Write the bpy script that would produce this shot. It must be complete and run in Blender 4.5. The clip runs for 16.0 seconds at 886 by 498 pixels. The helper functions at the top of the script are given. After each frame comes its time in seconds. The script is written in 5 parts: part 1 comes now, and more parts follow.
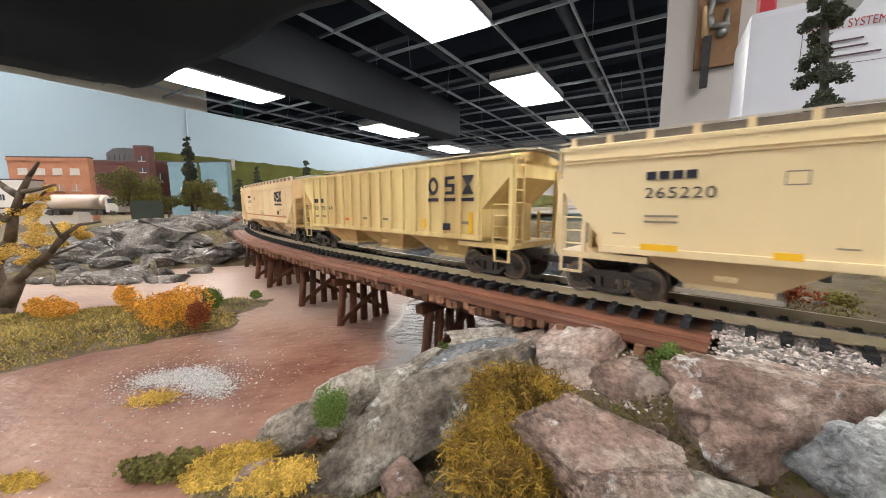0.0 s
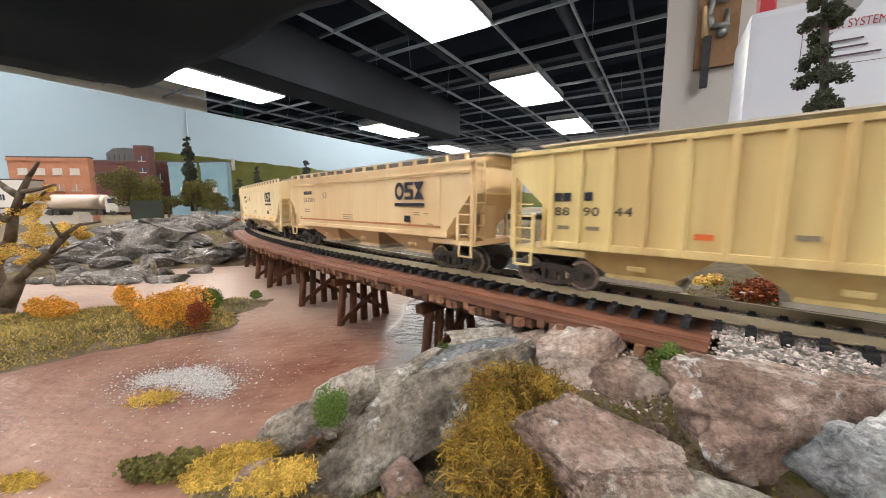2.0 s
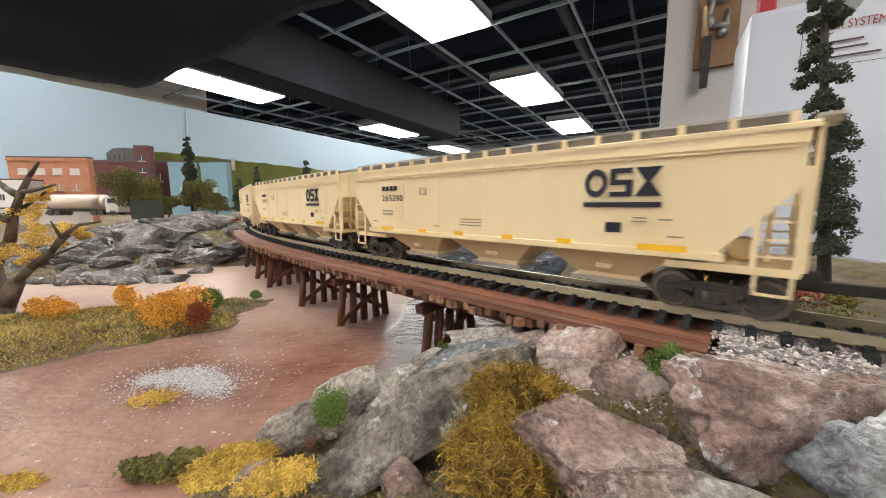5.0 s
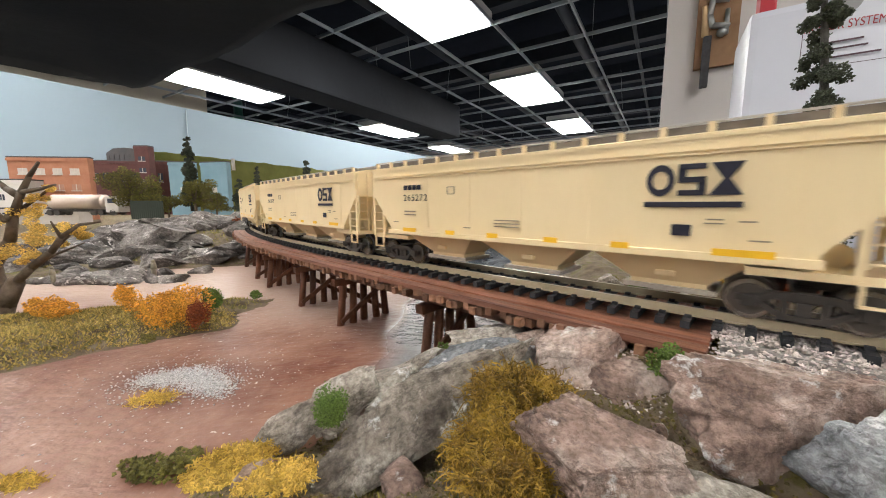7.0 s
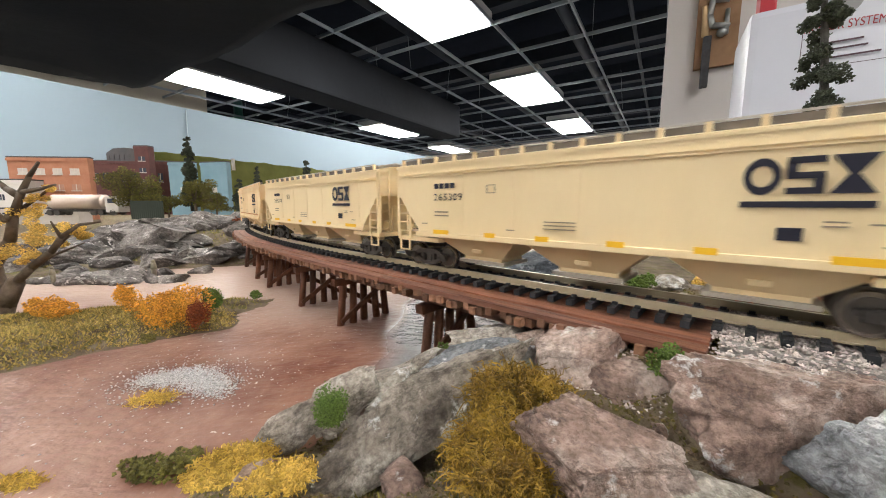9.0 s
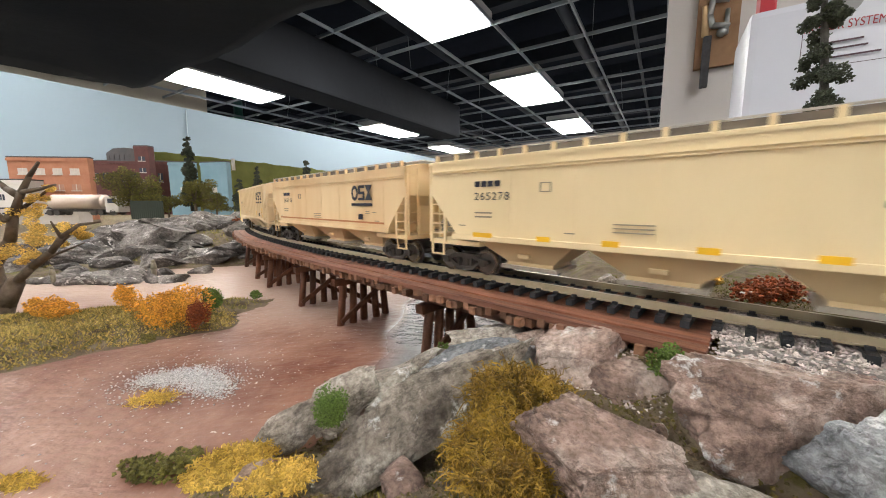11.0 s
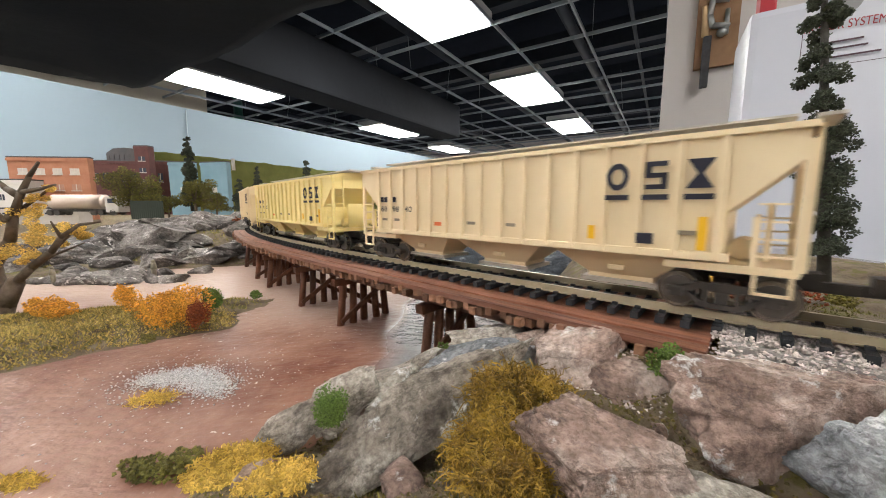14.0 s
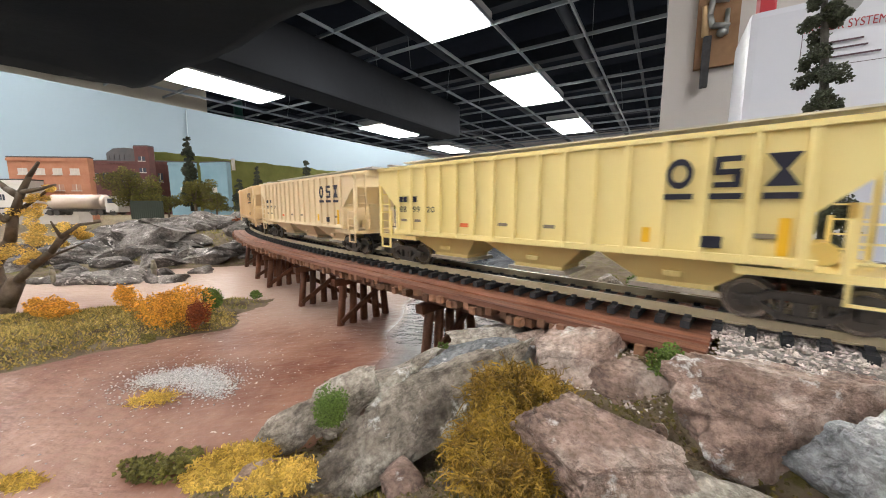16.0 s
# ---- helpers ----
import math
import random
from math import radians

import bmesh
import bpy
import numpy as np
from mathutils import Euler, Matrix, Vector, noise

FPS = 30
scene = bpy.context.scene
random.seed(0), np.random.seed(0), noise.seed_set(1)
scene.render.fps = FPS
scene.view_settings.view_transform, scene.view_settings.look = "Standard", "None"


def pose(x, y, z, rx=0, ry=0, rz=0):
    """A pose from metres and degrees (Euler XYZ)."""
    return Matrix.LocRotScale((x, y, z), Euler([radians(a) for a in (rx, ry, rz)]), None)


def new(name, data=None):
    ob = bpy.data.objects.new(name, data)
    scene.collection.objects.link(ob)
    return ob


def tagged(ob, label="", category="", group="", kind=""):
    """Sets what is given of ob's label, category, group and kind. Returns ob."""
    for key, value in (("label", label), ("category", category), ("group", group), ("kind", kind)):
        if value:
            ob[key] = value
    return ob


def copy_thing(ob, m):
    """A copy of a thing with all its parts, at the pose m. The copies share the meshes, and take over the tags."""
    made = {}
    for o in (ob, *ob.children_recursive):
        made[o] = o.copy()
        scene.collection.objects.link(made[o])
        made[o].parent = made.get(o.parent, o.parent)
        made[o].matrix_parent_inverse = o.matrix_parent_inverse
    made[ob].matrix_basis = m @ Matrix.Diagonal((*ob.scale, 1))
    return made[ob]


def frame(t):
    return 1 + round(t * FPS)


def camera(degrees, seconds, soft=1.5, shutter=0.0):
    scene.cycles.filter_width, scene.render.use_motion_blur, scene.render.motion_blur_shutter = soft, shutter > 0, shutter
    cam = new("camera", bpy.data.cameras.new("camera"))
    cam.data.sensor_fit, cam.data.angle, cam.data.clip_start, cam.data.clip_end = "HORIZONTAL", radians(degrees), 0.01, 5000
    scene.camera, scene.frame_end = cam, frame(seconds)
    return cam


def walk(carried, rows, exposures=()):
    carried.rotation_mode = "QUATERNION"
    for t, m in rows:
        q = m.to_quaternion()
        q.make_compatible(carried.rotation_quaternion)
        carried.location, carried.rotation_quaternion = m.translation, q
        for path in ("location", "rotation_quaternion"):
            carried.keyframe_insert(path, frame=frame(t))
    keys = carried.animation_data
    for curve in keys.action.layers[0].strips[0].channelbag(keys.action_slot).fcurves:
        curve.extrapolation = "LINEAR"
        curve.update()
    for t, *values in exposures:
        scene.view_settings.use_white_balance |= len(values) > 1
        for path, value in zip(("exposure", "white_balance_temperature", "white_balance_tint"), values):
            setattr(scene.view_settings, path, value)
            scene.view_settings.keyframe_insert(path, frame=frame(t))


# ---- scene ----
# A model railway in a club room: a grain train crosses a low timber trestle.
EYE = 1.30
cam = camera(103.77, 16.0, soft=1.0, shutter=0.35)
EYE_POSE = pose(0, 0, EYE, 90 - 7.28, 0, 0)
walk(cam, [(0.0, EYE_POSE), (16.0, EYE_POSE)], exposures=[(0.0, -0.35), (16.0, -0.35)])

# the room's grid runs obliquely to the view: u along the lamps, v across them
TURN = -32.17
AX = Vector((math.sin(radians(-TURN)), math.cos(radians(-TURN)), 0))
BX = Vector((AX.y, -AX.x, 0))
CEIL = EYE + 1.469


def room(u, v, z=0.0):
    return AX * u + BX * v + Vector((0, 0, z))


def room_pose(u, v, z, rz=0.0):
    q = room(u, v, z)
    return pose(q.x, q.y, q.z, 0, 0, TURN + rz)


# ---- world and lamps ----
world = bpy.data.worlds.new("room_world")
scene.world = world
world.use_nodes = True
world.node_tree.nodes["Background"].inputs[0].default_value = (0.5, 0.55, 0.6, 1)
world.node_tree.nodes["Background"].inputs[1].default_value = 0.05
LAMP_POWER = 42.0

# ---- materials ----


def mat(name, col, rough=0.7, metal=0.0, col2=None, scale=20.0, bump=0.0, bscale=None, spread=0.5, per=None, per_amount=0.0, detail=6.0, emit=0.0, spec=0.5, dots=None, stretch=None, grain=None):
    m = bpy.data.materials.new(name)
    m.use_nodes = True
    nt = m.node_tree
    b = nt.nodes["Principled BSDF"]
    b.inputs["Roughness"].default_value, b.inputs["Metallic"].default_value = rough, metal
    b.inputs["Specular IOR Level"].default_value = spec
    c4 = (*col, 1)
    b.inputs["Base Color"].default_value = c4
    tc = nt.nodes.new("ShaderNodeTexCoord")
    coord = tc.outputs["Object"]
    if stretch:
        mp = nt.nodes.new("ShaderNodeMapping")
        mp.inputs["Scale"].default_value = stretch
        nt.links.new(coord, mp.inputs["Vector"])
        coord = mp.outputs[0]
    if grain:
        mp = nt.nodes.new("ShaderNodeMapping")
        mp.vector_type = "TEXTURE"
        mp.inputs["Rotation"].default_value = (0, 0, radians(grain))
        mp.inputs["Scale"].default_value = (14, 1, 1)
        nt.links.new(coord, mp.inputs["Vector"])
        coord = mp.outputs[0]
    out = None
    if col2 is not None:
        n = nt.nodes.new("ShaderNodeTexNoise")
        n.inputs["Scale"].default_value, n.inputs["Detail"].default_value = scale, detail
        n.inputs["Roughness"].default_value = 0.65
        nt.links.new(coord, n.inputs["Vector"])
        r = nt.nodes.new("ShaderNodeValToRGB")
        r.color_ramp.elements[0].position, r.color_ramp.elements[1].position = 0.5 - spread / 2, 0.5 + spread / 2
        r.color_ramp.elements[0].color, r.color_ramp.elements[1].color = c4, (*col2, 1)
        nt.links.new(n.outputs["Fac"], r.inputs[0])
        out = r.outputs[0]
    if dots:
        dcol, dscale, dcut = dots
        n = nt.nodes.new("ShaderNodeTexNoise")
        n.inputs["Scale"].default_value, n.inputs["Detail"].default_value = dscale, 2
        nt.links.new(tc.outputs["Object"], n.inputs["Vector"])
        r = nt.nodes.new("ShaderNodeValToRGB")
        r.color_ramp.elements[0].position, r.color_ramp.elements[1].position = dcut, dcut + 0.06
        nt.links.new(n.outputs["Fac"], r.inputs[0])
        x = nt.nodes.new("ShaderNodeMix")
        x.data_type = "RGBA"
        x.inputs[6].default_value, x.inputs[7].default_value = c4, (*dcol, 1)
        nt.links.new(r.outputs[0], x.inputs[0])
        if out:
            nt.links.new(out, x.inputs[6])
        out = x.outputs[2]
    if per:
        src = nt.nodes.new("ShaderNodeObjectInfo" if per == "object" else "ShaderNodeNewGeometry")
        mr = nt.nodes.new("ShaderNodeMapRange")
        mr.inputs[3].default_value, mr.inputs[4].default_value = 1 - per_amount, 1 + per_amount
        nt.links.new(src.outputs["Random" if per == "object" else "Random Per Island"], mr.inputs[0])
        h = nt.nodes.new("ShaderNodeHueSaturation")
        h.inputs["Color"].default_value = c4
        nt.links.new(mr.outputs[0], h.inputs["Value"])
        if out:
            nt.links.new(out, h.inputs["Color"])
        out = h.outputs[0]
    if out:
        nt.links.new(out, b.inputs["Base Color"])
    if bump:
        n = nt.nodes.new("ShaderNodeTexNoise")
        n.inputs["Scale"].default_value, n.inputs["Detail"].default_value = bscale or scale * 3, 8
        n.inputs["Roughness"].default_value = 0.7
        nt.links.new(coord if grain else tc.outputs["Object"], n.inputs["Vector"])
        bm_ = nt.nodes.new("ShaderNodeBump")
        bm_.inputs["Strength"].default_value = 1.0
        bm_.inputs["Distance"].default_value = bump
        nt.links.new(n.outputs["Fac"], bm_.inputs["Height"])
        nt.links.new(bm_.outputs[0], b.inputs["Normal"])
    if emit:
        b.inputs["Emission Color"].default_value, b.inputs["Emission Strength"].default_value = c4, emit
    return m


M_BLACK = mat("black_paint", (0.004, 0.007, 0.014), 0.9, col2=(0.009, 0.014, 0.026), scale=2.0, spec=0.2)
M_GRID = mat("grid_grey_metal", (0.13, 0.16, 0.19), 0.4, col2=(0.34, 0.38, 0.41), scale=3)
M_PIPE = mat("dark_pipe", (0.009, 0.013, 0.022), 0.6, col2=(0.022, 0.028, 0.040), scale=5, spec=0.3)
M_SHEET = mat("black_sheeting", (0.0055, 0.0065, 0.0085), 0.8, col2=(0.012, 0.014, 0.018), spec=0.16, scale=1.5, bump=0.006, bscale=4)
M_LAMP = mat("lamp_diffuser", (1.0, 0.97, 0.93), 0.5, emit=LAMP_POWER)
M_LAMPBOX = mat("lamp_housing", (0.45, 0.46, 0.47), 0.5, col2=(0.6, 0.6, 0.6), scale=8)
M_SKY = mat("painted_sky_board", (0.25, 0.325, 0.385), 0.9, col2=(0.285, 0.365, 0.425), scale=1.2, spread=0.8)
M_HILL = mat("painted_green_hills", (0.10, 0.11, 0.02), 0.9, col2=(0.17, 0.17, 0.04), scale=14)
M_WALL = mat("grey_beige_wall", (0.48, 0.455, 0.44), 0.85, col2=(0.52, 0.49, 0.47), scale=3, bump=0.0006, bscale=120)
M_TAN = mat("tan_bulkhead", (0.36, 0.32, 0.26), 0.85, col2=(0.42, 0.38, 0.31), scale=2)
M_FLOOR = mat("grey_carpet", (0.16, 0.16, 0.17), 0.95, col2=(0.22, 0.22, 0.22), scale=30)
M_FASCIA = mat("layout_fascia", (0.05, 0.09, 0.06), 0.7, col2=(0.06, 0.1, 0.07), scale=6)
M_FRIDGE = mat("white_enamel", (0.47, 0.485, 0.55), 0.35, col2=(0.50, 0.515, 0.575), scale=2, bump=0.0002, bscale=400)
M_RED = mat("red_print", (0.30, 0.03, 0.04), 0.6)
M_LINE = mat("dark_print", (0.06, 0.03, 0.04), 0.7)

M_SOIL = mat("ground_cover", (0.075, 0.052, 0.028), 0.95, col2=(0.20, 0.155, 0.10), scale=110, spread=0.35, bump=0.0015, bscale=900, dots=((0.12, 0.105, 0.03), 170, 0.56))
M_RAIL = mat("rail_metal", (0.42, 0.36, 0.24), 0.35, metal=0.35, col2=(0.55, 0.48, 0.34), scale=90)
M_RAILTOP = mat("rail_head_metal", (0.6, 0.58, 0.52), 0.25, metal=0.9)
M_TIE = mat("black_tie_plastic", (0.012, 0.013, 0.016), 0.55, col2=(0.03, 0.032, 0.038), scale=300, bump=0.0002, bscale=2500)
M_DECK = mat("stained_deck_timber", (0.085, 0.026, 0.014), 0.6, col2=(0.30, 0.125, 0.07), scale=420, spread=0.4, bump=0.0008, bscale=700, per="object", per_amount=0.2, grain=136)
M_TIEEND = mat("weathered_bridge_timber", (0.10, 0.04, 0.02), 0.7, col2=(0.30, 0.15, 0.085), scale=260, bump=0.0006, bscale=900, per="object", per_amount=0.35)
M_PILE = mat("stained_pile_timber", (0.075, 0.024, 0.010), 0.6, col2=(0.16, 0.06, 0.028), scale=240, bump=0.0005, bscale=1200, per="object", per_amount=0.3)
M_STEEL = mat("bare_steel", (0.7, 0.7, 0.72), 0.22, metal=1.0)
M_TRUCK = mat("dark_truck_plastic", (0.016, 0.015, 0.015), 0.55, col2=(0.065, 0.055, 0.047), scale=200)
M_WHEEL = mat("dark_wheel_steel", (0.10, 0.095, 0.09), 0.3, metal=0.75, col2=(0.16, 0.15, 0.14), scale=150)
M_TREAD = mat("worn_tread_steel", (0.20, 0.19, 0.18), 0.25, metal=0.9, col2=(0.32, 0.30, 0.28), scale=150)
M_NAVY = mat("navy_lettering", (0.004, 0.005, 0.020), 0.6)
M_YELLOWMARK = mat("yellow_marking", (0.80, 0.46, 0.01), 0.6)
M_GREYPRINT = mat("grey_lettering", (0.25, 0.21, 0.15), 0.7)

# ---- building helpers ----


def part(name, bm, material, parent=None, label="", smooth=False):
    me = bpy.data.meshes.new(name)
    bm.normal_update()
    bm.to_mesh(me)
    bm.free()
    if smooth:
        for f in me.polygons:
            f.use_smooth = True
    for m in (material if isinstance(material, (list, tuple)) else [material]):
        me.materials.append(m)
    ob = new(name, me)
    if parent is not None:
        ob.parent = parent
    if label:
        tagged(ob, label)
    return ob


def box(bm, cx, cy, cz, sx, sy, sz, m=None, bevel=0.0):
    r = bmesh.ops.create_cube(bm, size=1, matrix=Matrix.Translation((cx, cy, cz)) @ Matrix.Diagonal((sx, sy, sz, 1)))
    vs = r["verts"]
    if m is not None:
        bmesh.ops.transform(bm, matrix=m, verts=vs)
    if bevel:
        es = {e for v in vs for e in v.link_edges}
        bmesh.ops.bevel(bm, geom=list(es), offset=bevel, segments=2, affect="EDGES", profile=0.7)
    return vs


def boxbm(*a, **k):
    bm = bmesh.new()
    box(bm, *a, **k)
    return bm


def tube(bm, a, b, r0, r1=None, n=8):
    a, b = Vector(a), Vector(b)
    r1 = r0 if r1 is None else r1
    q = (b - a).to_track_quat("Z", "Y").to_matrix().to_4x4()
    return bmesh.ops.create_cone(bm, cap_ends=True, segments=n, radius1=r0, radius2=r1, depth=(b - a).length, matrix=Matrix.Translation((a + b) / 2) @ q)["verts"]


def tubebm(*a, **k):
    bm = bmesh.new()
    tube(bm, *a, **k)
    return bm


def prism(bm, pts, w0, w1):
    """A profile in x and z, drawn out along y from w0 to w1."""
    va = [bm.verts.new((x, w0, z)) for x, z in pts]
    vb = [bm.verts.new((x, w1, z)) for x, z in pts]
    n = len(pts)
    bm.faces.new(va)
    bm.faces.new(vb[::-1])
    for i in range(n):
        bm.faces.new((va[i], vb[i], vb[(i + 1) % n], va[(i + 1) % n]))
    bmesh.ops.recalc_face_normals(bm, faces=bm.faces)


def words(name, text, size, material, m, parent=None, depth=0.00003, width=None):
    cu = bpy.data.curves.new(name, "FONT")
    cu.body, cu.size, cu.extrude, cu.align_x = text, size, depth, "LEFT"
    tmp = new(name, cu)
    me = bpy.data.meshes.new_from_object(tmp.evaluated_get(bpy.context.evaluated_depsgraph_get()))
    bpy.data.objects.remove(tmp)
    me.materials.clear()
    me.materials.append(material)
    ob = new(name, me)
    sx = 1.0
    if width:
        sx = width / max(1e-6, max(v.co.x for v in me.vertices))
    ob.matrix_basis = m @ Matrix.Diagonal((sx, 1, 1, 1))
    if parent is not None:
        ob.parent = parent
    return ob


def empty(name, label="", category="", group="", kind="", m=None):
    ob = new(name)
    ob.empty_display_size = 0.01
    if m is not None:
        ob.matrix_basis = m
    return tagged(ob, label, category, group, kind)


# ---- room ----


def build_room():
    # room shell
    def wall(name, u, v, su, sv, z0, z1, material):
        ob = part(name, boxbm(0, 0, (z0 + z1) / 2, sv, su, z1 - z0), material)
        ob.matrix_basis = room_pose(u, v, 0)
        return tagged(ob, kind="structure")
    wall("floor", 4, -3, 18, 18, -0.1, 0.0, M_FLOOR)
    wall("ceiling", 4, -3, 18, 18, CEIL + 0.9, CEIL + 1.0, M_BLACK)
    wall("wall_north", 13, -3, 0.1, 18, 0, CEIL + 0.9, M_WALL)
    wall("wall_south", -5, -3, 0.1, 18, 0, CEIL + 0.9, M_WALL)
    wall("wall_west", 4, -12, 18, 0.1, 0, CEIL + 0.9, M_WALL)
    wall("wall_east", 4, 4.5, 18, 0.1, 0, CEIL + 0.9, M_WALL)
    # open suspended grid
    bm = bmesh.new()
    v0 = -1.897
    for i in range(-16, 10):
        box(bm, v0 + i * 0.6096, 4, 0.012, 0.014, 17.6, 0.028)
    for j in range(-10, 14):
        box(bm, -3.2, 1.605 + j * 0.6096, 0.012, 17.0, 0.014, 0.028)
    g = part("ceiling_grid", bm, M_GRID)
    g.matrix_basis = room_pose(0, 0, CEIL)
    tagged(g, kind="structure")
    # pipes and joists over the grid
    for v, zz, r in ((-0.9, 0.30, 0.05), (0.15, 0.36, 0.07), (-0.35, 0.22, 0.018), (-2.35, 0.3, 0.04), (-4.2, 0.32, 0.05), (1.6, 0.32, 0.05), (-6.5, 0.32, 0.05)):
        o = part("ceiling_pipe", tubebm((v, -4.5, zz), (v, 12.5, zz), r, n=14), M_PIPE, smooth=True)
        o.matrix_basis = room_pose(0, 0, CEIL)
        tagged(o, kind="structure")
    for u in (0.4, 3.4, 4.9, 6.4, 8.5, 10.2):
        o = part("ceiling_joist", boxbm(-3, u, 0.58, 17, 0.12, 0.3), M_PIPE)
        o.matrix_basis = room_pose(0, 0, CEIL)
        tagged(o, kind="structure")
    rnd = random.Random(4)
    for i in range(26):
        v, u = rnd.uniform(-6, 1), rnd.uniform(2, 9)
        o = part("hanger_wire", tubebm((v, u, 0.02), (v + rnd.uniform(-0.1, 0.1), u + rnd.uniform(-0.1, 0.1), 0.6), 0.0025, n=5), M_GRID)
        o.matrix_basis = room_pose(0, 0, CEIL)
        tagged(o, kind="structure")
    # lamps
    src = empty("ceiling_light", "white recessed fluorescent troffer in an open ceiling grid", "ceiling light", "ceiling lights")
    bm = bmesh.new()
    for sx in (-1, 1):
        box(bm, sx * 0.292, 0, 0.045, 0.012, 1.19, 0.09)
    for sy in (-1, 1):
        box(bm, 0, sy * 0.59, 0.045, 0.572, 0.012, 0.09)
    box(bm, 0, 0, 0.095, 0.59, 1.19, 0.008)
    part("frame", bm, M_LAMPBOX, src)
    part("diffuser", boxbm(0, 0, -0.0105, 0.566, 1.162, 0.008), M_LAMP, src)
    first = True
    spots = [(2.215 + 2.4384 * k, -1.592) for k in range(-2, 5)]
    spots += [(2.478, -4.776), (5.588, -4.776), (8.2, -4.95), (10.3, -4.8), (0.04, -4.776), (4.1, -7.0), (7.1, -7.0)]
    spots += [(2.215 + 2.4384 * k, 1.6) for k in range(-2, 5)]
    for u, v in spots:
        if first:
            src.matrix_basis = room_pose(u, v, CEIL)
            first = False
        else:
            copy_thing(src, room_pose(u, v, CEIL))
    # backdrop board behind the layout
    bd = part("backdrop", boxbm(-2.17, 2.6, EYE + 0.10, 0.05, 7.2, 0.80, bevel=0.004), M_SKY)
    bd.matrix_basis = room_pose(0, 0, 0)
    tagged(bd, "pale blue painted sky board behind the layout", kind="structure")
    seam = part("backdrop_seam", boxbm(-2.142, 0.885, EYE + 0.10, 0.004, 0.0035, 0.78), mat("seam_strip", (0.40, 0.49, 0.55), 0.8))
    seam.matrix_basis = room_pose(0, 0, 0)
    tagged(seam, kind="structure")
    # boxed duct under the grid
    d = empty("air_duct", "long black boxed air duct under the ceiling", "air duct", m=room_pose(0, 0, 0))
    part("duct_body", boxbm(-2.86, 2.95, EYE + 1.235, 0.36, 3.6, 0.46, bevel=0.03), M_SHEET, d)
    # wider cross duct wrapped in sheeting
    bm = bmesh.new()
    box(bm, -2.4, 0.80, EYE + 1.24, 3.3, 0.95, 0.46)
    bmesh.ops.subdivide_edges(bm, edges=bm.edges, cuts=14, use_grid_fill=True)
    for v in bm.verts:
        sag = 0.045 * noise.noise((v.co.x * 1.6, v.co.y * 2.2, 3.0)) + 0.018 * noise.noise((v.co.x * 5, v.co.y * 5, v.co.z * 5))
        v.co.z += sag - 0.02
        v.co.y += 0.05 * noise.noise((v.co.x * 1.3, 5.0, v.co.z * 3))
    part("sheeting", bm, M_SHEET, d, "loose black plastic sheeting", smooth=True)
    # tan bulkhead and green column
    tb = part("bulkhead", boxbm(-6.1, 1.07, EYE + 0.95, 0.2, 3.4, 1.6), M_TAN)
    tb.matrix_basis = room_pose(0, 0, 0)
    tagged(tb, kind="structure")
    col = part("column", tubebm((0, 0, 0), (0, 0, CEIL + 0.85), 0.07, n=20), mat("green_column_paint", (0.06, 0.19, 0.16), 0.5, col2=(0.08, 0.23, 0.19), scale=6), smooth=True)
    col.matrix_basis = room_pose(3.4, -6.3, 0)
    tagged(col, kind="structure")
    # end wall beside the refrigerator
    wb = part("wall_partition", boxbm(1.57, 1.5, (CEIL + 0.8) / 2, 3.2, 0.12, CEIL + 0.8), M_WALL)
    wb.matrix_basis = room_pose(0, 0, 0)
    tagged(wb, kind="structure")


build_room()

# ---- the track's line ----
S0, DS = -2.4, 0.004
_s = np.arange(S0, 3.2, DS)
_k = np.interp(_s, [-0.50, -0.22, -0.052, 0.116, 0.284, 0.452, 0.62, 0.86, 0.95], [0.0, 0.4167, 0.0236, -0.3705, -0.7432, -1.0835, -1.4193, -1.42, 0.0])
_th = np.cumsum(_k) * DS
_i0 = int(round(-S0 / DS))
_th = _th - _th[_i0] + 2.3999
_x = np.cumsum(np.cos(_th)) * DS
_y = np.cumsum(np.sin(_th)) * DS
_x, _y = _x - _x[_i0] + 0.0436, _y - _y[_i0] + 0.1266
RAILTOP = EYE - 0.030
GAUGE = 0.01795


def line(s, off=0.0):
    """A point of the centre line at s, moved by off towards the viewer's side, and the heading there."""
    th = float(np.interp(s, _s, _th))
    o = off - GAUGE / 2 + 0.0007
    return float(np.interp(s, _s, _x)) - o * math.sin(th), float(np.interp(s, _s, _y)) + o * math.cos(th), th


def ribbon(bm, s0, s1, step, o0, o1, z0, z1):
    n = max(2, int((s1 - s0) / step))
    rows = []
    for i in range(n + 1):
        s = s0 + (s1 - s0) * i / n
        a, b = line(s, o0), line(s, o1)
        rows.append([bm.verts.new((*a[:2], z0)), bm.verts.new((*b[:2], z0)), bm.verts.new((*b[:2], z1)), bm.verts.new((*a[:2], z1))])
    for p0, p1 in zip(rows, rows[1:]):
        for i in range(4):
            bm.faces.new((p0[i], p0[(i + 1) % 4], p1[(i + 1) % 4], p1[i]))
    bm.faces.new(rows[0])
    bm.faces.new(rows[-1][::-1])
    bmesh.ops.recalc_face_normals(bm, faces=bm.faces)


